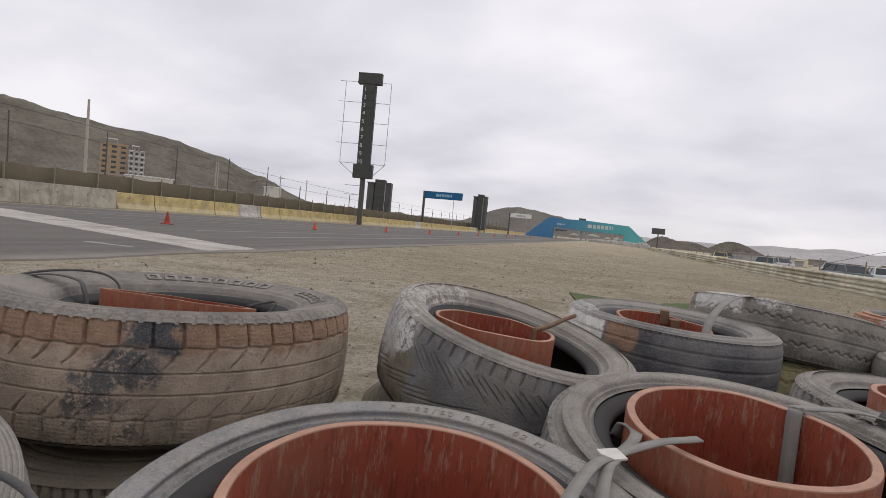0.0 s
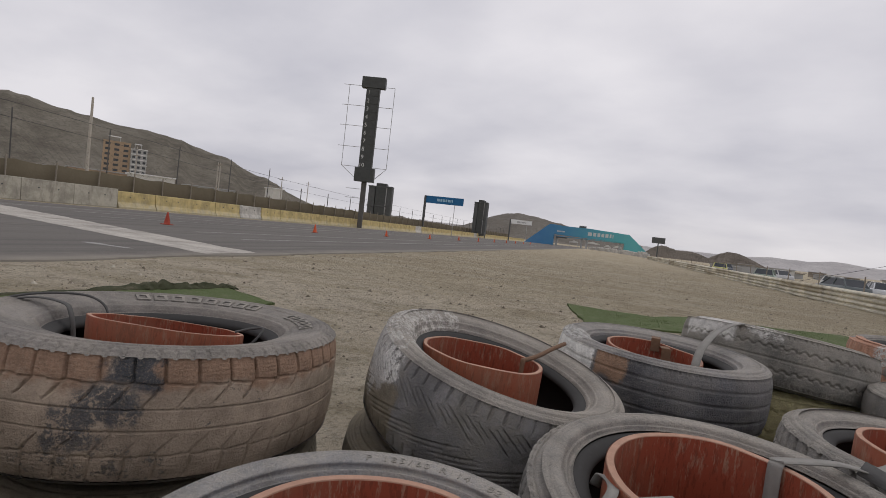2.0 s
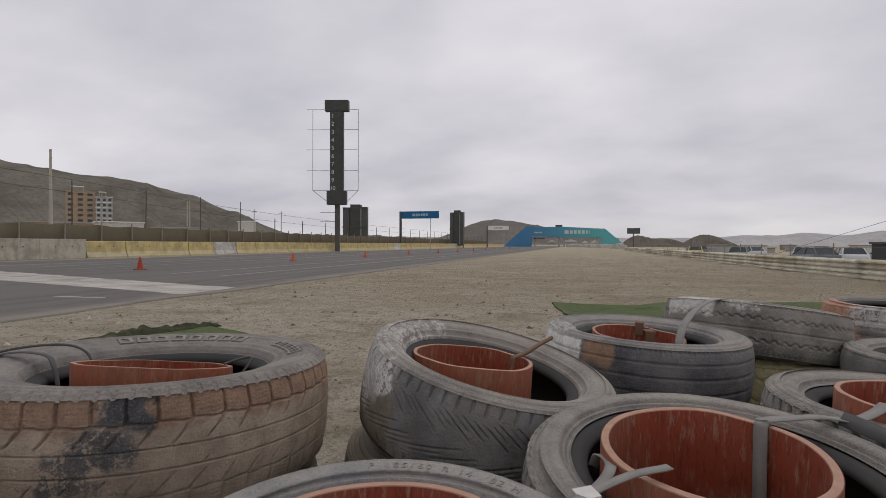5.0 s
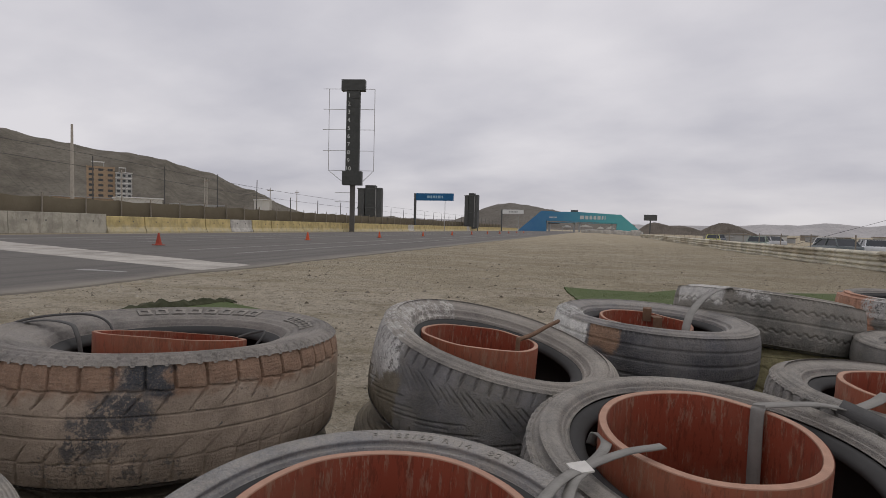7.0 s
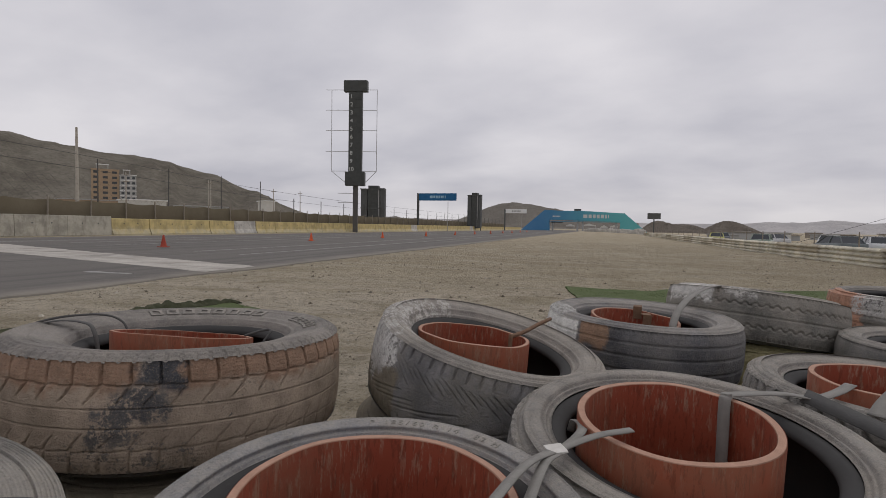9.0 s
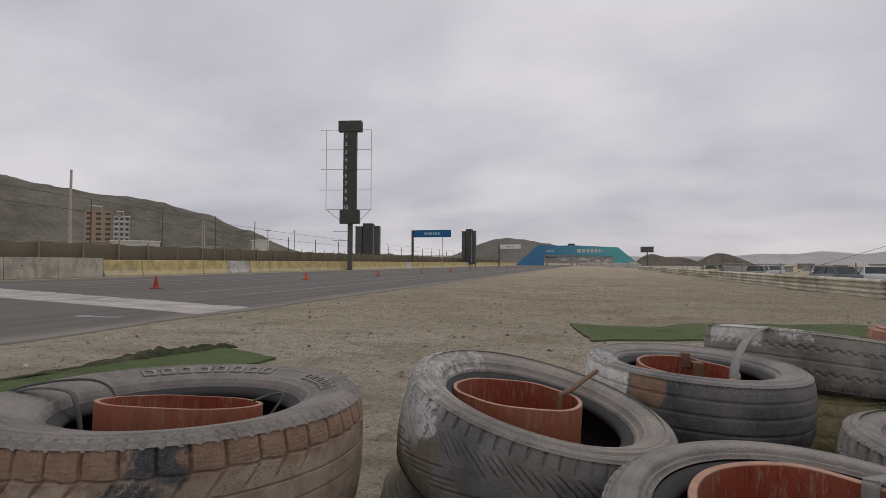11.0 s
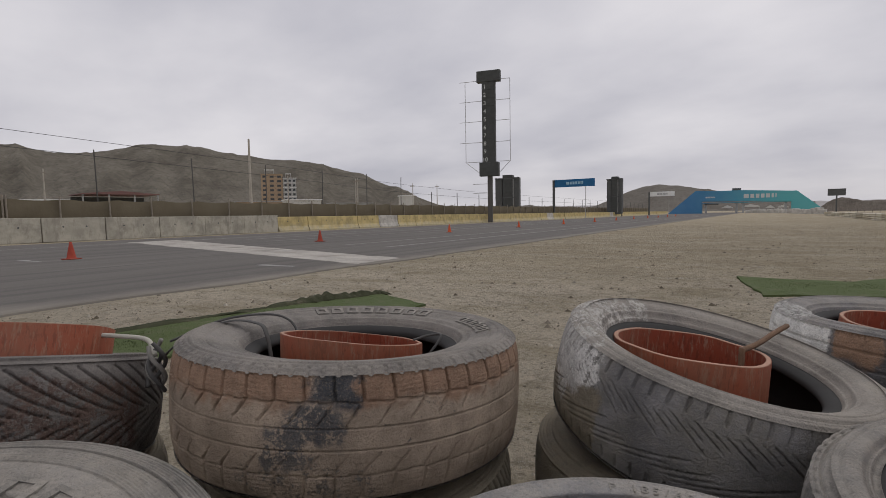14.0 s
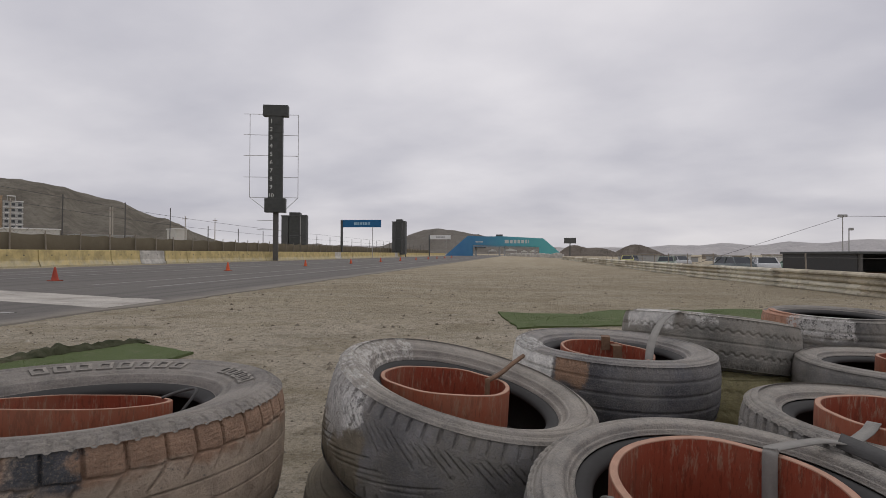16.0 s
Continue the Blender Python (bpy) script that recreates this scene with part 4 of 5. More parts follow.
CARS = ((16.4, 42, 100, (0.10, 0.12, 0.12), "dark green parked car behind the rail"), (19.5, 44, 80, (0.62, 0.63, 0.63), "white parked car behind the rail"), (23.5, 47, 95, (0.16, 0.26, 0.20), "green parked car behind the rail"), (14.5, 52, 70, (0.22, 0.27, 0.22), "grey green parked pickup behind the rail"), (27.5, 48, 100, (0.30, 0.31, 0.32), "silver parked car behind the rail"), (18.0, 62, 110, (0.5, 0.5, 0.5), "pale grey parked car behind the rail"), (14.0, 68, 80, (0.5, 0.48, 0.16), "yellow parked car behind the rail"), (16.5, 78, 90, (0.12, 0.13, 0.15), "dark parked car behind the rail"), (31.0, 52, 60, (0.45, 0.46, 0.47), "silver parked car behind the rail"), (22.0, 58, 60, (0.55, 0.55, 0.53), "white parked car behind the rail"))
for i, (x, y, rz, col, lab) in enumerate(CARS):
    car(pose(x, y, ground_z(x, y), rz=rz), plain("car_paint", col, 0.35, vary=0.06, spec=0.5), lab)


rl = random.Random(31)
for i in range(16):
    x, y = rl.uniform(20, 75), rl.uniform(85, 190)
    o = thing("low_building", pose(x, y, -0.9, rz=rl.uniform(-20, 20)), "small low pale building far across the plain", "building", "far plain buildings")
    w, h = rl.uniform(2, 5.5), rl.uniform(1.1, 2.0)
    part("wall", boxm(-w / 2, -1.5, 0, w / 2, 1.5, h), rl.choice((M_GREYWALL, M_TENT, M_POST)), o)
    part("roof", boxm(-w / 2 - 0.2, -1.7, h, w / 2 + 0.2, 1.7, h + 0.15), rl.choice((M_GREYWALL, M_POST)), o)


def paddock_stand():
    s = thing("paddock_shelter", pose(15.75, 27, -0.8), "long low open shelter with flat dark sheet roof", "shelter")
    part("roof", boxm(-0.1, -1.0, 1.80, 18, 6.0, 1.92, 0.02), M_DARKSTEEL, s)
    # near-black walls paint in the shade inside the open shelter
    part("back_wall", boxm(0, 5.7, 0, 17.8, 5.9, 1.8), M_WIRE_SHADE, s)
    part("side_wall", boxm(0, -0.8, 0, 0.12, 5.7, 1.8), M_WIRE_SHADE, s)
    for x in (0.1, 2.2, 4.4, 6.6, 8.8, 11, 13.2, 15.4, 17.6):
        part("post", boxm(x - 0.06, -0.92, 0, x + 0.06, -0.8, 1.8), M_DPOST, s)
    part("bench", boxm(0.4, 3.5, 0, 17, 4.4, 0.85, 0.02), M_RUST, s)


paddock_stand()
for x, y, h, two in ((34.2, 59.5, 5.9, True), (35.1, 60.0, 4.5, False)):
    l = thing("floodlight_pole", pose(x, y, -0.8), "thin steel pole with floodlight heads", "floodlight", "floodlights")
    part("pole", rodm((0, 0, 0), (0, 0, h), 0.07, 0.05), M_STEEL, l)
    for k in ((-1, 1) if two else (1,)):
        part("lamp_head", boxm(k * 0.22 - 0.2, -0.12, h - 0.1, k * 0.22 + 0.2, 0.16, h + 0.18, 0.04), M_GREYWALL, l)
wire = thing("overhead_cable", pose(0, 0, 0), "thin sagging overhead cable from the floodlight pole", "cable")
part("cable", mesh_of("cable", *tube([(34.2, 59.5, 5.1), (45, 55, 4.7), (60, 50, 5.0)], 0.025, 5), M_WIRE_SHADE), None, wire)
part("cable", mesh_of("cable", *tube([(34.2, 59.5, 5.0), (29, 64, 2.6), (22, 70, -0.6)], 0.02, 5), M_WIRE_SHADE), None, wire)


# ---------------------------------------------------------------- turf mats, pebbles
def turf(name, poly, lab, seed):
    t = thing(name, pose(0, 0, 0), lab, "turf mat", "turf mats")
    bm = bmesh.new()
    pts = []
    n = len(poly)
    for i in range(n):
        a, b = Vector(poly[i]), Vector(poly[(i + 1) % n])
        for k in range(14):
            p = a.lerp(b, k / 14)
            p += Vector((noise.noise((p.x * 4, p.y * 4, seed)), noise.noise((p.x * 4, p.y * 4, seed + 5)))) * 0.05
            pts.append(p)
    lo = [bm.verts.new((p.x, p.y, ground_z(p.x, p.y) - 0.01)) for p in pts]
    hi = [bm.verts.new((p.x, p.y, ground_z(p.x, p.y) + 0.022)) for p in pts]
    top = bm.faces.new(hi)
    m = len(pts)
    for i in range(m):
        bm.faces.new((lo[i], lo[(i + 1) % m], hi[(i + 1) % m], hi[i]))
    bmesh.ops.triangulate(bm, faces=[top])
    bmesh.ops.subdivide_edges(bm, edges=[e for e in bm.edges if e.calc_length() > 0.35], cuts=3, use_grid_fill=True)
    for v in bm.verts:
        v.co.z = max(v.co.z, ground_z(v.co.x, v.co.y) + 0.018 + 0.02 * noise.noise((v.co.x * 2.5, v.co.y * 2.5, seed))) if v.co.z > ground_z(v.co.x, v.co.y) else v.co.z
    bmesh.ops.recalc_face_normals(bm, faces=bm.faces)
    part("mat", bm, M_TURF, t)
    r = random.Random(int(seed))
    xs, ys = [p[0] for p in poly], [p[1] for p in poly]

    def inside(x, y):
        c = False
        for i in range(n):
            (x0, y0), (x1, y1) = poly[i], poly[i - 1]
            if (y0 > y) != (y1 > y) and x < (x1 - x0) * (y - y0) / (y1 - y0) + x0:
                c = not c
        return c

    v, f = [], []
    for _ in range(9000):
        x, y = r.uniform(min(xs), max(xs)), r.uniform(min(ys), max(ys))
        if not inside(x, y):
            continue
        z, a, h = ground_z(x, y) + 0.015, r.uniform(0, 6.28), r.uniform(0.010, 0.018)
        k = len(v)
        dx, dy = math.cos(a) * 0.004, math.sin(a) * 0.004
        v += [(x - dx, y - dy, z), (x + dx, y + dy, z), (x + dy * 3, y - dx * 3, z + h)]
        f.append((k, k + 1, k + 2))
    tagged(part("pile", mesh_of("pile", v, f, M_TURF), None, t), kind="stuff")
    return t


turf("artificial_turf", ((-0.04, 8.2), (0.28, 6.62), (2.2, 7.3), (4.0, 7.9), (4.3, 9.4), (1.85, 9.2), (1.25, 8.45)), "faded green artificial turf mat lying on dirt", 3.0)
tl = turf("artificial_turf", ((-4.15, 1.5), (-3.2, 1.6), (-3.05, 3.2), (-2.8, 4.15), (-2.72, 4.58), (-3.72, 4.95), (-4.0, 3.4)), "crumpled green artificial turf mat with rolled edge", 11.0)


def crumpled(path, width, height, seed):
    """A strip of turf bunched up along a path: an uneven arch with creases across it."""
    c = spline(path, 12)
    v, f, n = [], [], 11
    for i in range(len(c)):
        t = c[min(i + 1, len(c) - 1)] - c[max(i - 1, 0)]
        side = np.array((t[1], -t[0])) / max(math.hypot(t[0], t[1]), 1e-6)
        lift = c[i][2] * (0.75 + 0.7 * noise.noise((i * 0.11, seed, 0.0)) + 0.3 * noise.noise((i * 0.27, seed, 4.0)))
        lean = 0.35 * noise.noise((i * 0.22, seed, 8.0))
        for j in range(n):
            q = j / (n - 1) * 2 - 1
            arch = max(0.0, 1 - abs(q - lean) ** 1.4 / (1 + abs(lean)) ** 1.4)
            w = width * (0.8 + 0.5 * noise.noise((i * 0.27, seed, 2.0)))
            x, y = c[i][0] + side[0] * q * w / 2, c[i][1] + side[1] * q * w / 2
            crease = 0.016 * noise.noise((i * 0.3, j * 0.6, seed)) * (1 if 0 < j < n - 1 else 0)
            v.append((x + 0.03 * noise.noise((i * 0.25, j * 0.5, seed + 3)), y, ground_z(x, y) + 0.012 + height * lift * arch + crease))
    for i in range(len(c) - 1):
        for j in range(n - 1):
            f.append((i * n + j, i * n + j + 1, i * n + n + j + 1, i * n + n + j))
    return v, f


for nm, path, w, h, lab in (
    ("rolled_edge", [(-4.7, 0.4, 0.6), (-4.35, 1.3, 0.9), (-4.2, 2.1, 1.0), (-4.05, 3.0, 0.7), (-3.95, 3.7, 0.5), (-3.9, 3.95, 0.2)], 0.20, 0.075, "dark bunched-up turf edge"),
    ("crumpled_fold", [(-4.05, 3.75, 0.2), (-3.92, 4.0, 0.8), (-3.86, 4.2, 1.3), (-3.80, 4.42, 0.9), (-3.74, 4.65, 1.25), (-3.68, 4.9, 1.0), (-3.62, 5.06, 0.1)], 0.22, 0.085, "dark crumpled turf fold"),
):
    o = part(nm, mesh_of(nm, *crumpled(path, w, h, len(nm) * 1.7), M_TURFROLL, True), None, tl, lab)
    o.modifiers.new("thick", "SOLIDIFY").thickness = 0.012

rb = random.Random(12)
pv, pf = [], []
for i in range(30000):
    x, y = rb.uniform(-6.2, 8.2), 1.5 + 34 * rb.random() ** 1.3
    s = rb.uniform(0.004, 0.013) * (2.8 if rb.random() < 0.035 else 1.0)
    z = ground_z(x, y)
    k, a = len(pv), rb.uniform(0, 6.28)
    for q in range(5):
        an = a + q * 1.2566
        pv.append((x + math.cos(an) * s * rb.uniform(0.8, 1.3), y + math.sin(an) * s * rb.uniform(0.6, 1.0), z - 0.002))
    pv.append((x + rb.uniform(-0.3, 0.3) * s, y, z + s * rb.uniform(0.6, 1.0)))
    pf += [(k + q, k + (q + 1) % 5, k + 5) for q in range(5)]
tagged(new("pebbles", mesh_of("pebbles", pv, pf, M_STONE)), "scattered small brown and pale pebbles on dirt", "pebbles", kind="stuff")


# ---------------------------------------------------------------- tyres
def tyre_profile(R, W, rim, tw, dish):
    """The tyre's section from the upper bead out over the tread to the lower bead and back inside: (r, z, kind)."""
    rb_ = rim / 2
    mid = (R + rb_) / 2
    half = [(rb_, (dish - 0.12) * W, 0), (rb_ - 0.002, (dish - 0.05) * W, 0), (rb_ + 0.010, (dish - 0.01) * W, 0), (rb_ + 0.022, dish * W, 1), (rb_ + 0.034, (dish * 0.6 + 0.195) * W, 1), (mid - 0.005, (0.445 if dish < 0.4 else 0.497) * W, 1), (mid + 0.02, (0.472 if dish < 0.4 else 0.497) * W, 1), (R - 0.036, (0.492 if dish < 0.4 else 0.465) * W, 1), (R - 0.02, (0.462 if dish < 0.4 else 0.43) * W, 1), (R - 0.008, tw / 2, 2)]
    return half


def sample(pts, n):
    p = np.array([(a, b) for a, b in pts])
    return spline(p, n)


def tyre_parts(parent, R, W, rim, tw, tread, ring, mat_tread, mat_side, N=360, M=30, dish=0.43, fine=9):
    """Tread, two sidewalls and liner of a tyre whose axis is z and whose middle is the origin."""
    half = tyre_profile(R, W, rim, tw, dish)
    bead, side = [(r, z) for r, z, k in half[:4]], [(r, z) for r, z, k in half[3:]]
    th = np.linspace(0, 2 * math.pi, N, endpoint=False)

    def revolve(name, sec, mat, disp=None, n_rep=1):
        S = len(sec)
        r = np.repeat(sec[:, 0][:, None], N, 1)
        z = np.repeat(sec[:, 1][:, None], N, 1)
        if disp is not None:
            dr, dz = disp(th[None, :], r, z)
            r, z = r + dr, z + dz
        v = np.stack([r * np.cos(th), r * np.sin(th), z], -1).reshape(-1, 3)
        f = []
        for i in range(S - 1):
            a = np.arange(N) + i * N
            b = np.roll(np.arange(N), -1) + i * N
            f += np.stack([a, a + N, b + N, b], -1).tolist()
        return part(name, mesh_of(name, v.tolist(), f, mat, True), None, parent)

    crown_n = M
    t = np.linspace(1, -1, crown_n)
    # the shoulder rounds off, the crown bulges a little
    cz = t * tw / 2
    cr = R - 0.008 * np.abs(t) ** 5 - 0.004 * t * t + 0.004 - 0.004
    crown = np.stack([cr, cz], -1)
    us = sample(side, fine)

    def tread_disp(a, r, z):
        g = tread(a * R, z / (tw / 2), R) * np.clip((1 - np.abs(z / (tw / 2))) / 0.06, 0, 1)
        return -g, 0 * z

    def side_disp(a, r, z):
        g = ring(a, (r - rim / 2) / (R - rim / 2), R)
        return 0 * r, g * np.sign(z)

    revolve("tread", crown, mat_tread, tread_disp)
    revolve("sidewall", us, mat_side, side_disp)
    low = us[::-1].copy()
    low[:, 1] *= -1
    revolve("sidewall", low, mat_side, side_disp)
    inner = [(rim / 2 + 0.022, dish * W), (rim / 2 + 0.010, (dish - 0.01) * W), (rim / 2 - 0.002, (dish - 0.05) * W), (rim / 2, (dish - 0.10) * W), (rim / 2 + 0.02, (dish - 0.09) * W), ((R + rim / 2) / 2, min(0.42, dish + 0.02) * W), (R - 0.045, 0.38 * W), (R - 0.022, 0.2 * W), (R - 0.02, 0)]
    ins = sample(inner, 4)
    mir = ins[::-1][1:].copy()
    mir[:, 1] *= -1
    revolve("liner", np.vstack([ins, mir])[::-1], M_LINER)


def band(d, w):
    """1 inside a groove of half-width w, falling off softly."""
    return np.clip((w - np.abs(d)) / (w * 0.35) + 0.0, 0, 1)


def saw(u, p):
    return (u / p - np.floor(u / p + 0.5)) * p


def fit_pitch(R, p):
    return 2 * math.pi * R / round(2 * math.pi * R / p)


def tread_allterrain(u, v, R):
    """Shoulder blocks, a stepped groove, a row of slanting tapered cuts and plain worn ribs; the lower half is worn smoother."""
    p = fit_pitch(R, 0.0495)
    a = np.abs(v)
    worn = np.where(v > 0, 1.0, 0.45)
    jog = 0.010 * np.sign(saw(u, p)) * np.clip(np.abs(saw(u, p)) / 0.004, 0, 1)
    g = 0.8 * band(a - 0.585 - jog, 0.020) * worn
    g = np.maximum(g, 0.5 * band(a - 0.175, 0.013))
    wob = 0.0022 * np.sin(u * 31) + 0.0012 * np.sin(u * 83)
    g = np.maximum(g, band(saw(u + wob + 0.010 * (a - 0.8), p), 0.0027) * (a > 0.58) * worn)
    # slanting cuts, wide at the groove and thin towards the middle
    sl = saw(u + 0.095 * np.clip(0.58 - a, 0, 1) ** 1.2 * np.sign(v) + wob, p)
    wear = 0.5 + 0.5 * np.sin(u * 7.3 + 2.0 * np.sin(u * 2.9) + 3 * np.sign(v))
    taper = np.clip((a - 0.20 - 0.10 * wear) / 0.3, 0, 1)
    g = np.maximum(g, (0.45 + 0.5 * wear) * band(sl, 0.0008 + 0.0036 * taper) * (a < 0.58) * (a > 0.20 + 0.10 * wear) * np.where(v > 0, 1.0, 0.5))
    # fine sipes over the blocks
    g = np.maximum(g, 0.08 * band(saw(v + 0.012 * np.sin(u * 60), 0.07), 0.012) * (a > 0.6))
    return 0.0075 * g


def tread_vee(u, v, R):
    """Long thin curved grooves in a V, flatter in the lower half, with straight slits at the shoulders."""
    p = fit_pitch(R, 0.037)
    a = np.abs(v)
    q = np.where(v > 0, p, 2 * p)
    sl = u + np.where(v > 0, 0.125 * a ** 1.1, 0.33 * a ** 1.1)
    k = np.floor(sl / q + 0.5)
    lo = np.where(np.mod(k, 2) < 1, 0.08, 0.22)
    hi = np.where(np.mod(k, 3) < 1, 0.54, 0.64)
    end = np.clip((a - lo) / 0.05, 0, 1) * np.clip((hi - a) / 0.08, 0, 1)
    g = band(saw(sl, q), np.where(v > 0, 0.0023, 0.0055)) * end
    g = np.maximum(g, 0.8 * band(saw(sl + q / 2, q), np.where(v > 0, 0.0016, 0.0045)) * np.clip((a - 0.30) / 0.05, 0, 1) * np.clip((0.58 - a) / 0.08, 0, 1))
    ps = fit_pitch(R, 0.030)
    g = np.maximum(g, band(saw(u - 0.01 * a, ps), 0.0024 + 0.0014 * np.clip((a - 0.7) / 0.2, 0, 1)) * (a > 0.70))
    return 0.0052 * g


def tread_vee_wide(u, v, R):
    """Sweeping grooves that start square at the shoulders and run together along a zigzag middle."""
    p = fit_pitch(R, 0.037)
    a = np.abs(v + 0.08)
    sl = u + 0.19 * a ** 0.6
    k = np.floor(sl / p + 0.5)
    lo = np.where(np.mod(k, 2) < 1, 0.03, 0.12)
    g = band(saw(sl, p), 0.0034) * np.clip((a - lo) / 0.03, 0, 1) * (np.abs(v) < 0.90)
    return 0.0065 * g


def tread_slick(u, v, R):
    p = fit_pitch(R, 0.013)
    a = np.abs(v)
    g = 0.9 * np.maximum(band(v - 0.05, 0.028), band(v + 0.45, 0.028))
    g = np.maximum(g, 0.7 * band(v - 0.55, 0.024))
    return 0.006 * np.maximum(g, 0.8 * band(saw(u, p), 0.003) * (a > 0.88))


def tread_lug(u, v, R):
    p = fit_pitch(R, 0.032)
    a = np.abs(v)
    g = np.maximum(band(a - 0.55, 0.05), band(a - 0.1, 0.05))
    g = np.maximum(g, band(saw(u + 0.02 * v, p), 0.0046) * (a > 0.55))
    return 0.009 * np.maximum(g, 0.7 * band(saw(u - 0.03 * v, p), 0.002) * (a < 0.5))


def tread_mud(u, v, R):
    p = fit_pitch(R, 0.034)
    a = np.abs(v)
    g = np.maximum(band(a - 0.5, 0.05), band(saw(u + 0.035 * a, p), 0.0055) * (a > 0.5))
    return 0.012 * np.maximum(g, band(saw(u + p / 2 - 0.03 * v, p), 0.004) * (a < 0.45))


def tread_zigzag(u, v, R):
    p = fit_pitch(R, 0.034)
    tri = np.abs(saw(u, p)) / p * 4 - 1
    z = np.clip(tri * 3, -1, 1) * 0.055
    g = np.maximum(band(v - 0.45 - z, 0.045), band(v + 0.45 + z, 0.045))
    g = np.maximum(g, 0.8 * band(v, 0.025))
    g = np.maximum(g, 0.8 * band(saw(u, p / 2), 0.0025) * (np.abs(v) > 0.86))
    return 0.006 * g


def tread_siped(u, v, R):
    """Close cross cuts between three ribs."""
    p = fit_pitch(R, 0.021)
    a = np.abs(v)
    g = np.maximum(band(a - 0.42, 0.05), 0.8 * band(v, 0.035))
    return 0.007 * np.maximum(g, band(saw(u + 0.02 * v, p), 0.0032) * (a < 0.94))


def tread_rib(u, v, R):
    p = fit_pitch(R, 0.04)
    a = np.abs(v)
    g = np.maximum(band(a - 0.38, 0.05), band(a, 0.05))
    return 0.006 * np.maximum(g, band(saw(u + 0.015 * v, p), 0.004) * (a > 0.4))


def ring_plain(a, s, R):
    return 0.0034 * np.clip(np.cos((s - 0.22) * 55), -0.4, 1) * (s < 0.36) - 0.0030 * band(s - 0.80, 0.016) - 0.0024 * band(s - 0.60, 0.014) + 0.0016 * band(s - 0.885, 0.02) - 0.0014 * band(s - 0.70, 0.012)


def ring_ribbed(a, s, R):
    return ring_plain(a, s, R) + 0.0008 * np.sin(s * 270) * (s > 0.62) * (s < 0.95)


def ring_blocks(a, s, R):
    p = fit_pitch(R, 0.026) / R
    return ring_plain(a, s, R) - 0.0030 * band(saw(a * R, p * R), 0.0042) * (s > 0.84) * (s < 0.97)


M_LINER = plain("tyre_liner", (0.032, 0.031, 0.03), 0.8, vary=0.3, scale=10)
BROWN = (0.335, 0.215, 0.145)
M_T1T = rubber("rubber_brown_painted", (0.325, 0.258, 0.198), 0.5, (
    (-114, 57, 0.052, 0.2, BROWN, 0.36), (-2, 48, 0.054, 0.2, BROWN, 0.36),
    (-53, 5.5, 0.050, 0.2, (0.078, 0.081, 0.088), 0.28),
    (-58, 7, -0.005, 0.048, (0.115, 0.113, 0.115), 0.465), (-64, 5, -0.05, 0.03, (0.135, 0.13, 0.128), 0.475),
    (-60, 18, -0.2, -0.03, (0.18, 0.162, 0.145), 0.55), (-34, 12, -0.02, 0.05, (0.15, 0.138, 0.128), 0.60)), dust_col=(0.36, 0.285, 0.21))
M_T1S = rubber("rubber_dusty_grey", (0.118, 0.110, 0.105), 0.42)
M_T2T = rubber("rubber_white_splashed", (0.185, 0.18, 0.18), 0.58, ((-172, 52, -0.2, 0.02, (0.25, 0.215, 0.16), 0.40), (-157, 26, -0.01, 0.3, (0.46, 0.44, 0.41), 0.42), (-131, 8, 0.015, 0.3, (0.74, 0.72, 0.68), 0.48), (-146, 7, -0.03, 0.3, (0.58, 0.56, 0.52), 0.50)), dust_col=(0.25, 0.225, 0.175))
M_T2S = rubber("rubber_worn_grey", (0.155, 0.145, 0.135), 0.6, ((-175, 48, 0.0, 0.3, (0.55, 0.53, 0.49), 0.52),))
M_T3T = rubber("rubber_white_and_tan_paint", (0.088, 0.088, 0.094), 0.34, ((-160, 31, -0.02, 0.3, (0.84, 0.82, 0.77), 0.28), (-121, 9, 0.01, 0.3, (0.32, 0.20, 0.13), 0.35)))
M_T3S = rubber("rubber_dark_sidewall", (0.13, 0.13, 0.135), 0.5, ((-165, 22, 0.0, 0.3, (0.5, 0.49, 0.46), 0.5),))
M_T4 = rubber("rubber_grey_dry", (0.135, 0.131, 0.126), 0.58)
M_T0 = rubber("rubber_grey_scuffed", (0.15, 0.155, 0.165), 0.55)
M_T6 = rubber("rubber_bleached_white_edge", (0.15, 0.145, 0.13), 0.6, ((-150, 22, 0.03, 0.3, (0.66, 0.64, 0.6), 0.36), (-112, 10, 0.06, 0.3, (0.6, 0.58, 0.54), 0.5)))
M_T9 = rubber("rubber_reddish_dark", (0.10, 0.092, 0.09), 0.26, ((8, 24, -0.08, 0.06, (0.135, 0.092, 0.076), 0.50),))
M_T10 = rubber("rubber_pale_grey", (0.155, 0.15, 0.142), 0.55)
M_T8 = rubber("rubber_pink_and_white_paint", (0.11, 0.108, 0.105), 0.5, ((-175, 30, -0.1, 0.3, (0.50, 0.27, 0.18), 0.42), (-130, 25, 0.0, 0.3, (0.6, 0.58, 0.55), 0.48)))
M_TLOW = rubber("rubber_muddy_low", (0.17, 0.15, 0.12), 0.8, dust_col=(0.25, 0.215, 0.155))
M_TGREEN = rubber("rubber_faded_yellow_paint", (0.10, 0.10, 0.08), 0.5, ((-110, 70, -0.2, 0.3, (0.36, 0.32, 0.17), 0.32),))
M_LETTER = rubber("rubber_raised_letters", (0.155, 0.15, 0.14), 0.55)


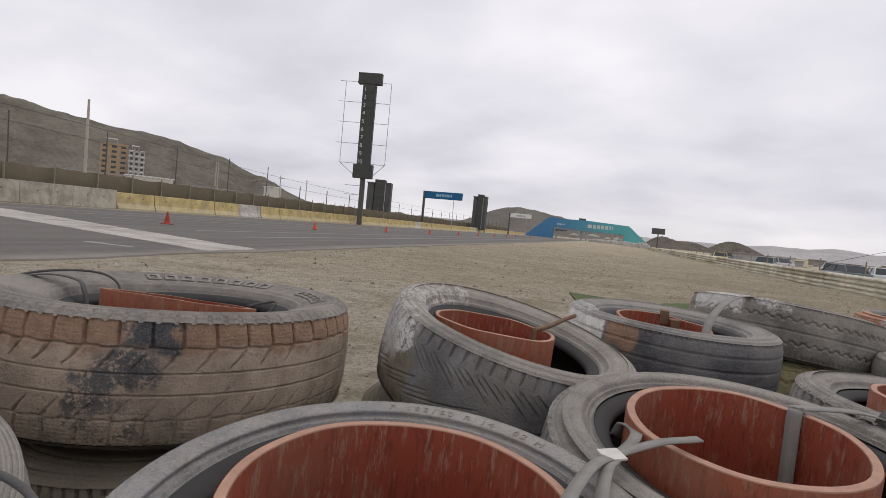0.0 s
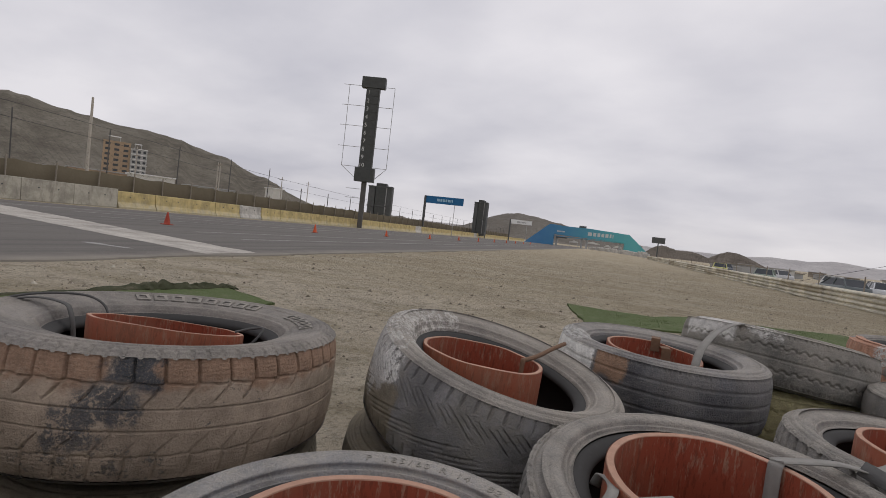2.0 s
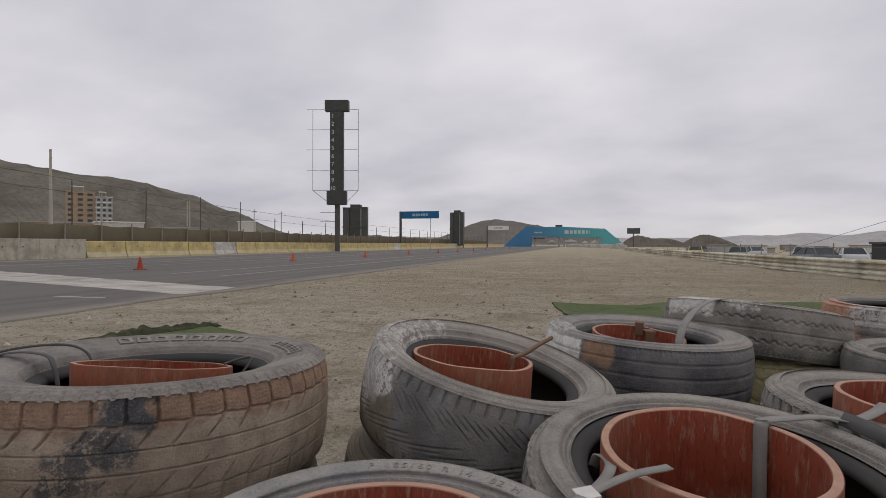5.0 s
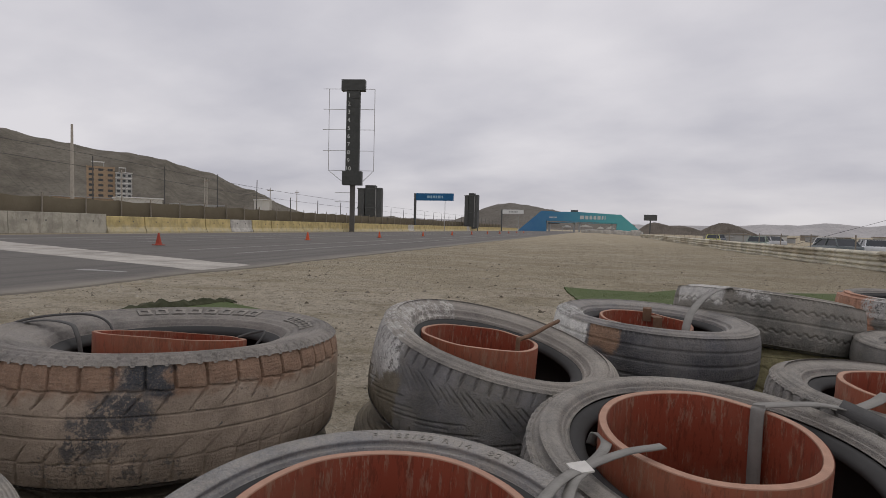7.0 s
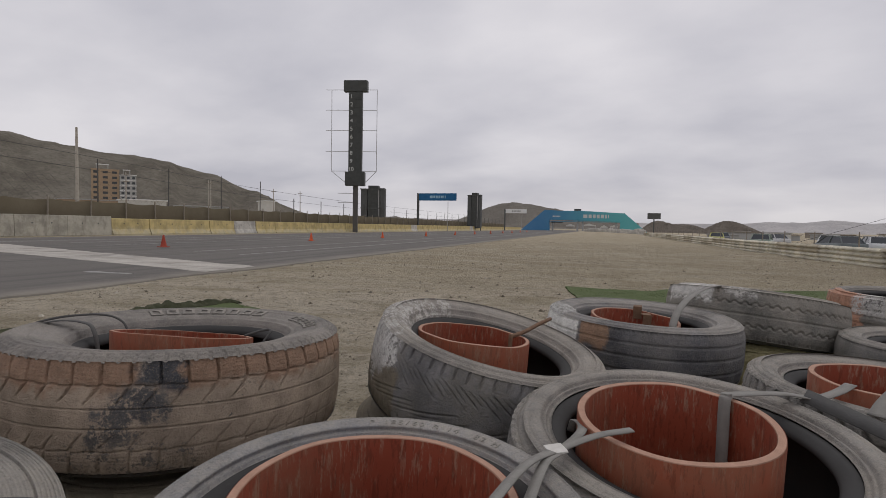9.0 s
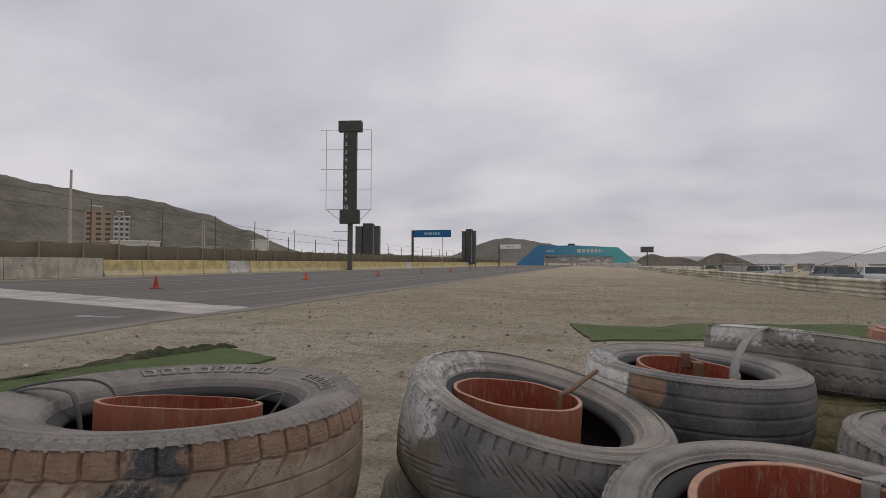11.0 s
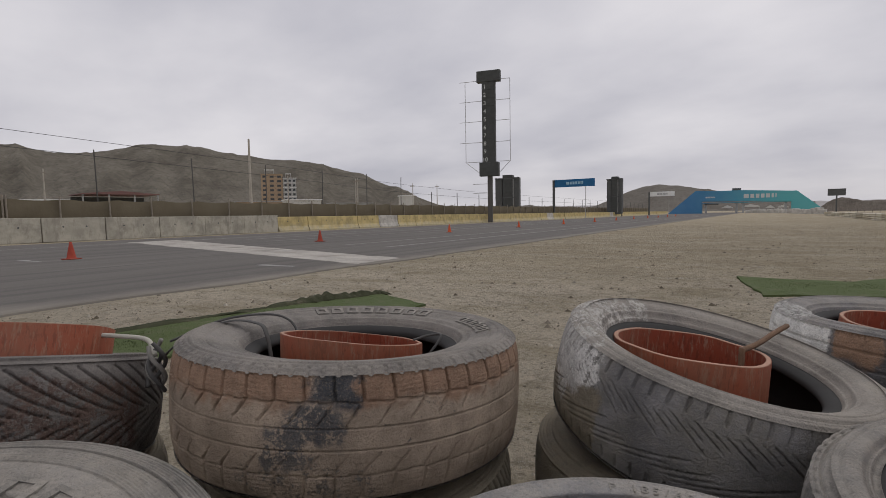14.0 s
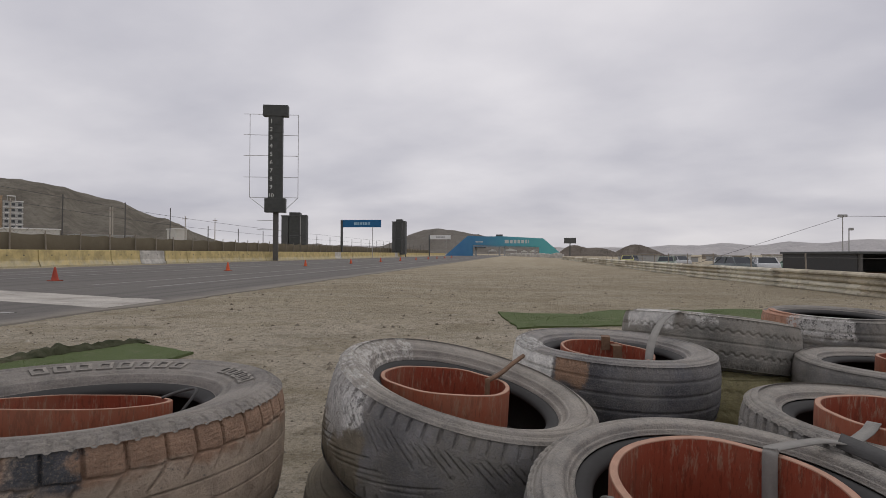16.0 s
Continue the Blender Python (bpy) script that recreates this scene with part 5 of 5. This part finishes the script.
def tyre(m, R, W, rim, tread, ring, mt, ms, lab, N=360, M=34, tw=0.80, dish=0.40, fine=9):
    t = thing("car_tyre", m, lab, "tyre", "stacked tyres")
    tyre_parts(t, R, W, rim, W * tw, tread, ring, mt, ms, N, M, dish, fine)
    return t


def raised_bars(t, R0, R1, z, angles, width, parent_label, tilt=0.0):
    """Raised hollow letter-sized frames round a sidewall, in place of a maker's name. tilt: how much the sidewall rises outwards."""
    d, h = (R1 - R0) / 2, width / 2
    for a in angles:
        bm = bmesh.new()
        for xa, xb, ta, tb in ((-d, -d * 0.62, -h, h), (d * 0.62, d, -h, h), (-d * 0.61, d * 0.61, -h, -h * 0.52), (-d * 0.61, d * 0.61, h * 0.52, h)):
            box(bm, xa, ta, -0.010, xb, tb, 0.0028)
        o = part("raised_bar", bm, M_LETTER, t, parent_label)
        o.matrix_basis = pose(0, 0, 0, rz=a) @ pose((R0 + R1) / 2, 0, z, 0, -tilt, 0)


def raised_text(t, text, r, z, a0, step, size):
    """Raised size marking round a sidewall, read from the tyre's middle outwards."""
    for i, ch in enumerate(text):
        if ch == " ":
            continue
        me = glyphs(ch, size, 0.0006)
        me.materials.append(M_LETTER)
        o = part("raised_letter", me, None, t, "raised size marking")
        a = a0 - step * i
        o.matrix_basis = pose(0, 0, 0, rz=a) @ pose(r, 0, z, rz=-90)


def pipe_tube(m, D, wall, length, lab, skew=0.0, skew_dir=0.0, wave=0.0):
    """An upright offcut of drain pipe: outer wall, inner wall and sawn top. The top is at the origin's height."""
    p = thing("drain_pipe", m, lab, "pipe", "drain pipes")
    N = 96
    th = np.linspace(0, 2 * math.pi, N, endpoint=False)

    def top(a, r):
        return skew * math.cos(a - radians(skew_dir)) * r / (D / 2) + wave * noise.noise((math.cos(a) * 1.6, math.sin(a) * 1.6, D * 9))

    def shell(name, r, mat, flip):
        v, f = [], []
        for s in (1.0, 0.75, 0.5, 0.25, 0.0):
            for a in th:
                v.append((r * math.cos(a), r * math.sin(a), -length + (length + top(a, r) - 0.001) * s))
        for i in range(4):
            for j in range(N):
                k = (j + 1) % N
                q = (i * N + j, i * N + N + j, i * N + N + k, i * N + k)
                f.append(q[::-1] if flip else q)
        return part(name, mesh_of(name, v, f, mat, True), None, p)

    shell("outer_wall", D / 2, M_PIPE, False)
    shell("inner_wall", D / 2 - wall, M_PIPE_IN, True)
    v, f = [], []
    for r, dz in ((D / 2, -0.004), (D / 2 - 0.0015, 0.0), (D / 2 - wall + 0.0015, 0.0), (D / 2 - wall, -0.004)):
        for a in th:
            v.append((r * math.cos(a), r * math.sin(a), top(a, r) + dz))
    for i in range(3):
        for j in range(N):
            k = (j + 1) % N
            f.append((i * N + j, i * N + N + j, i * N + N + k, i * N + k)[::-1])
    part("sawn_edge", mesh_of("sawn_edge", v, f, M_RIM), None, p, "pale sawn pipe edge")
    return p


# the stack's top layer
T1 = tyre(pose(-0.547, 1.115, 0.549, -3.0, 0, 0), 0.378, 0.236, 0.43, tread_allterrain, ring_blocks, M_T1T, M_T1S, "wide all-terrain tyre with brown paint on its tread", 1400, 110, 0.86, 0.32)
raised_bars(T1, 0.280, 0.316, 0.1075, [150 - 8.3 * i for i in range(8)], 0.033, "raised maker's lettering", 14)
raised_bars(T1, 0.280, 0.312, 0.1070, [62 - 7.0 * i for i in range(5)], 0.026, "raised model lettering", 14)
T2 = tyre(pose(0.15, 1.435, 0.537, 1.6, 13, 0), 0.309, 0.22, 0.392, tread_vee, ring_plain, M_T2T, M_T2S, "tilted road tyre with white splashes and V tread", 1500, 90, 0.84, 0.30)
T3 = tyre(pose(0.577, 1.935, 0.553, 0, 2, 0), 0.311, 0.195, 0.38, tread_slick, ring_plain, M_T3T, M_T3S, "bald dark tyre with white and tan paint patches", 520, 44, 0.84, 0.33)
T4 = tyre(pose(0.582, 0.990, 0.508, 5, 1, 0), 0.291, 0.195, 0.388, tread_lug, ring_blocks, M_T4, M_T4, "grey dry road tyre round a drain pipe", 700, 60, 0.84, 0.42)
T0 = tyre(pose(0.210, 0.589, 0.512, 4.0, 2.5, 0), 0.268, 0.19, 0.372, tread_lug, ring_plain, M_T0, M_T0, "grey scuffed road tyre with raised size marking", 520, 40, 0.84, 0.44)
raised_text(T0, "P 185/60 R 14  82 H", 0.229, 0.0955, 115, 2.7, 0.0165)
T5 = tyre(pose(1.07, 1.40, 0.505, 0, 2, 0), 0.305, 0.20, 0.40, tread_mud, ring_blocks, M_T4, M_T4, "grey knobbly tyre with a strapped drain pipe", 700, 56, 0.84, 0.34)
T6 = tyre(pose(1.055, 2.50, 0.566, -8, 6, 0), 0.330, 0.20, 0.40, tread_zigzag, ring_plain, M_T6, M_T6, "bleached tyre with zigzag ribs and white paint", 620, 54, 0.88)
T7 = tyre(pose(1.53, 2.12, 0.49, 0, 0, 0), 0.30, 0.19, 0.38, tread_slick, ring_plain, M_T4, M_T4, "plain grey worn tyre", 320, 30, 0.84, 0.34)
T8 = tyre(pose(1.90, 3.15, 0.535, 1, 0, 0), 0.32, 0.20, 0.42, tread_rib, ring_plain, M_T8, M_T8, "grey tyre with pink and white paint remains", 320, 30, 0.86)
T9 = tyre(pose(-1.10, 0.62, 0.530, -12, -8, 0), 0.31, 0.215, 0.38, tread_vee_wide, ring_plain, M_T9, M_T9, "dark wide tyre with curved V tread grooves", 720, 60, 0.88)
T10 = tyre(pose(-0.342, 0.240, 0.499, 6.5, 6.2, 0), 0.358, 0.20, 0.36, tread_rib, ring_ribbed, M_T10, M_T10, "pale grey tyre with fine ribs on its sidewall", 420, 34, 0.84, 0.40, 30)
raised_bars(T10, 0.222, 0.262, 0.0967, [112 - 13 * i for i in range(4)], 0.042, "raised maker's lettering")
T12 = tyre(pose(2.55, 2.75, 0.53, 0, 0, 0), 0.31, 0.20, 0.40, tread_rib, ring_plain, M_T8, M_T8, "grey tyre with patches of old white paint", 240, 24)

# the tyres under them
LOW = [
    (-0.53, 1.10, 0.318, 0.350, tread_siped, M_TLOW), (-0.57, 1.10, 0.105, 0.30, tread_rib, M_TLOW),
    (0.10, 1.455, 0.325, 0.315, tread_slick, M_TLOW), (0.13, 1.42, 0.105, 0.30, tread_rib, M_TLOW),
    (0.57, 1.96, 0.34, 0.30, tread_rib, M_TLOW), (0.55, 1.95, 0.12, 0.31, tread_rib, M_TLOW),
    (0.585, 1.01, 0.31, 0.29, tread_lug, M_TLOW), (0.58, 1.0, 0.105, 0.30, tread_rib, M_TLOW),
    (0.21, 0.58, 0.31, 0.285, tread_rib, M_TLOW), (0.20, 0.58, 0.105, 0.29, tread_rib, M_TLOW),
    (1.09, 1.43, 0.30, 0.30, tread_rib, M_TLOW), (1.07, 1.40, 0.10, 0.30, tread_rib, M_TLOW),
    (1.05, 2.50, 0.402, 0.322, tread_zigzag, M_TGREEN), (1.06, 2.50, 0.15, 0.31, tread_rib, M_TLOW),
    (1.52, 2.13, 0.29, 0.30, tread_rib, M_TLOW), (1.53, 2.1, 0.10, 0.30, tread_rib, M_TLOW),
    (1.90, 3.16, 0.325, 0.31, tread_rib, M_TLOW), (1.90, 3.05, 0.12, 0.31, tread_rib, M_TLOW),
    (-1.09, 0.63, 0.30, 0.30, tread_rib, M_TLOW), (-1.10, 0.62, 0.10, 0.30, tread_rib, M_TLOW),
    (-0.36, 0.26, 0.30, 0.31, tread_rib, M_TLOW), (-0.37, 0.25, 0.105, 0.31, tread_rib, M_TLOW),
    (2.55, 2.75, 0.32, 0.31, tread_rib, M_TLOW), (2.54, 2.76, 0.11, 0.31, tread_rib, M_TLOW),
]
for x, y, z, R, tr, mt in LOW:
    tyre(pose(x, y, z, 1.5 * math.sin(x * 9), 1.5 * math.cos(y * 7), (x * 700) % 360), R, 0.20, 0.38, tr, ring_plain, mt, mt, "yellowish muddy tyre lower in the stack" if mt is M_TGREEN else "muddy worn tyre lower in the stack", 900 if tr is tread_siped else 300, 30)

# drain pipes through the stacks
pipe_tube(pose(-0.533, 1.10, 0.644, 1.0, 2.5, 0), 0.315, 0.010, 0.63, "orange plastic drain pipe inside the tyre stack", 0.036, -77, 0.002)
pipe_tube(pose(0.117, 1.435, 0.630, 2, 3.5, 0), 0.303, 0.011, 0.58, "orange plastic drain pipe leaning in the tyre stack", 0.013, -110, 0.004)
pipe_tube(pose(0.557, 1.882, 0.632, 1, 4, 0), 0.28, 0.010, 0.60, "orange plastic drain pipe inside the tyre stack", 0.004, 90, 0.004)
pipe_tube(pose(0.557, 0.960, 0.630, 4.5, 0.5, 0), 0.295, 0.013, 0.60, "orange plastic drain pipe with webbing strap inside", 0.003, 10, 0.003)
pipe_tube(pose(0.207, 0.611, 0.622, 0, 2.0, 0), 0.322, 0.012, 0.60, "wide orange plastic drain pipe, open at the top", 0.002, 0, 0.002)
pipe_tube(pose(1.02, 1.33, 0.625, 0, 2, 0), 0.30, 0.012, 0.60, "orange plastic drain pipe with cracked rim", 0.003, 0, 0.004)
pipe_tube(pose(1.62, 2.12, 0.585, 0, 2, 0), 0.29, 0.011, 0.56, "orange plastic drain pipe inside the tyre stack", 0.003, 0, 0.004)
pipe_tube(pose(-1.090, 0.68, 0.690, -13, -6, 0), 0.33, 0.009, 0.62, "orange plastic drain pipe inside the dark tyre", 0.01, -20, 0.004)


# ---------------------------------------------------------------- straps and bits
def strap(pts, width, side, lab, mat=None, thick=0.0022, name="webbing_strap"):
    t = thing(name, pose(0, 0, 0), lab, "strap", "webbing straps")
    part("band", mesh_of("band", *ribbon(pts, width, thick, side), mat or M_STRAP, True), None, t)
    return t


strap([(0.318, 0.50, 0.50), (0.330, 0.55, 0.628), (0.340, 0.58, 0.648), (0.362, 0.69, 0.645), (0.388, 0.800, 0.619), (0.44, 0.842, 0.630), (0.478, 0.858, 0.636), (0.489, 0.864, 0.637)], 0.0135, [(0.6, 0.5, 0.5), (0.9, 0.3, 0.2), (0.9, 0.2, 0.2), (0.9, -0.2, 0.2), (0.75, -0.6, 0), (0.5, -0.8, 0), (0.5, -0.8, 0), (0.5, -0.8, 0)], "grey webbing strap tied over two drain pipes")
strap([(0.352, 0.52, 0.50), (0.362, 0.56, 0.615), (0.372, 0.62, 0.632), (0.380, 0.72, 0.634), (0.392, 0.795, 0.617)], 0.013, (0.95, -0.1, 0.25), "second pass of grey webbing strap")
strap([(0.400, 0.985, 0.575), (0.408, 0.955, 0.606), (0.420, 0.912, 0.616), (0.416, 0.868, 0.618), (0.393, 0.812, 0.614)], 0.015, (0.92, -0.30, 0.15), "folded loop of grey webbing strap")
lab = thing("strap_label", pose(0.388, 0.800, 0.621, 4, -3, 30), "worn white printed label on the webbing strap", "label")
part("tape", boxm(-0.013, -0.012, -0.0012, 0.013, 0.012, 0.0014, 0.0005), M_LABEL, lab)
strap([(0.644, 1.048, 0.42), (0.6455, 1.050, 0.56), (0.6465, 1.0515, 0.630), (0.650, 1.056, 0.6425), (0.662, 1.067, 0.6445), (0.757, 1.138, 0.634), (0.82, 1.175, 0.622), (0.87, 1.215, 0.626), (0.905, 1.250, 0.634)], 0.020, [(0.75, -0.65, 0), (0.75, -0.65, 0), (0.7, -0.65, 0), (0.65, -0.7, 0), (0.55, -0.8, 0), (0.45, -0.85, 0), (0.4, -0.9, 0), (0.5, -0.8, 0), (0.6, -0.75, 0)], "grey webbing strap hanging inside the drain pipe")
strap([(0.80, 1.165, 0.628), (0.845, 1.125, 0.615), (0.93, 1.075, 0.590), (1.04, 1.06, 0.575), (1.2, 1.07, 0.57)], 0.026, (0.2, 0.6, 0.8), "dark grey webbing strap between two tyres", M_STRAP_DARK)
strap([(0.905, 1.155, 0.606), (0.935, 1.185, 0.628), (0.965, 1.205, 0.642), (0.99, 1.215, 0.60)], 0.028, (0.75, -0.6, 0.1), "short grey webbing end on a pipe's rim")
strap([(0.655, 1.785, 0.56), (0.665, 1.81, 0.632), (0.690, 1.87, 0.672), (0.745, 2.0, 0.700), (0.81, 2.14, 0.712), (0.872, 2.26, 0.712), (0.91, 2.33, 0.700)], 0.023, (0.9, -0.4, 0.1), "grey webbing strap over the bald tyre")
strap([(-0.90, 0.86, 0.60), (-0.885, 0.92, 0.645), (-0.83, 0.99, 0.672), (-0.76, 1.02, 0.668), (-0.73, 1.02, 0.645), (-0.715, 1.02, 0.58)], 0.015, [(0.5, 0.3, 0.8), (0.3, 0.6, 0.5), (-0.5, 0.8, 0), (-0.6, 0.8, 0), (-0.4, 0.9, 0), (-0.4, 0.9, 0)], "dark webbing strap over the wide tyre", M_STRAP_DARK)
strap([(-0.13, 0.34, 0.60), (-0.06, 0.395, 0.632), (0.02, 0.43, 0.640), (0.07, 0.455, 0.632), (0.10, 0.47, 0.59)], 0.030, (-0.5, 0.85, 0.1), "wide grey webbing strap at the pipe's foot")


def cord(pts, r, lab, mat):
    t = thing("cord", pose(0, 0, 0), lab, "cord", "cords")
    part("strand", mesh_of("strand", *tube(pts, r, 8, 8), mat, True), None, t)


cord([(-0.30, 0.42, 0.57), (-0.24, 0.455, 0.602), (-0.16, 0.485, 0.615), (-0.09, 0.49, 0.609), (-0.03, 0.475, 0.585)], 0.0035, "dark cord looped between two tyres", M_STRAP_DARK)
cord([(-0.89, 0.88, 0.64), (-0.84, 0.985, 0.676), (-0.77, 1.06, 0.682), (-0.72, 1.085, 0.664), (-0.69, 1.085, 0.62)], 0.0028, "thin dark cord over the wide tyre", M_STRAP_DARK)
cord([(-0.80, 0.80, 0.640), (-0.86, 0.815, 0.662), (-0.92, 0.79, 0.668), (-0.97, 0.76, 0.672)], 0.005, "pale thick cord beside the dark tyre", plain("pale_rope", (0.45, 0.43, 0.37), 0.9, vary=0.2, scale=40))
cord([(-0.38, 1.17, 0.60), (-0.36, 1.20, 0.645), (-0.40, 1.21, 0.640), (-0.43, 1.19, 0.630)], 0.003, "thin dark wire at the pipe's rim", M_STRAP_DARK)
kn = thing("rope_knot", pose(-0.797, 0.800, 0.625), "knotted dark strap and rope between two tyres", "knot")
for q in range(5):
    a = q * 1.3
    part("coil", mesh_of("coil", *tube([(0.014 * math.cos(a + w * 0.9) + 0.004 * q - 0.01, 0.014 * math.sin(a + w * 0.9), 0.035 - 0.017 * w + 0.012 * math.sin(q * 2.1)) for w in range(6)], 0.0043, 8, 6), M_STRAP if q % 2 else M_STRAP_DARK, True), None, kn)
st = thing("wooden_stick", pose(0.214, 1.455, 0.602), "weathered broken stick wedged in the drain pipe", "stick")
part("shaft", mesh_of("shaft", *tube([(0.0, 0.0, 0.024), (0.03, 0.07, 0.027), (0.058, 0.15, 0.035), (0.086, 0.23, 0.040)], 0.0058, 6, 5), M_RUST, True), None, st)
part("stub", mesh_of("stub", *tube([(0.002, 0.0, 0.03), (0.0, -0.005, -0.02), (-0.002, -0.008, -0.07)], 0.0065, 6, 5), M_RUST, True), None, st)
for x, y, z, rz in ((0.655, 1.225, 0.606, -25), (0.575, 2.02, 0.648, -5), (0.60, 1.97, 0.628, 5)):
    c = thing("rusty_clip", pose(x, y, z, 0, 0, rz), "small rusty metal clip on a pipe's rim", "clip", "rusty clips")
    part("plate", boxm(-0.014, -0.02, 0.0, 0.014, 0.02, 0.004, 0.001), M_RUST, c)
    part("tab", boxm(-0.014, -0.022, -0.04, 0.014, -0.018, 0.004, 0.001), M_RUST, c)
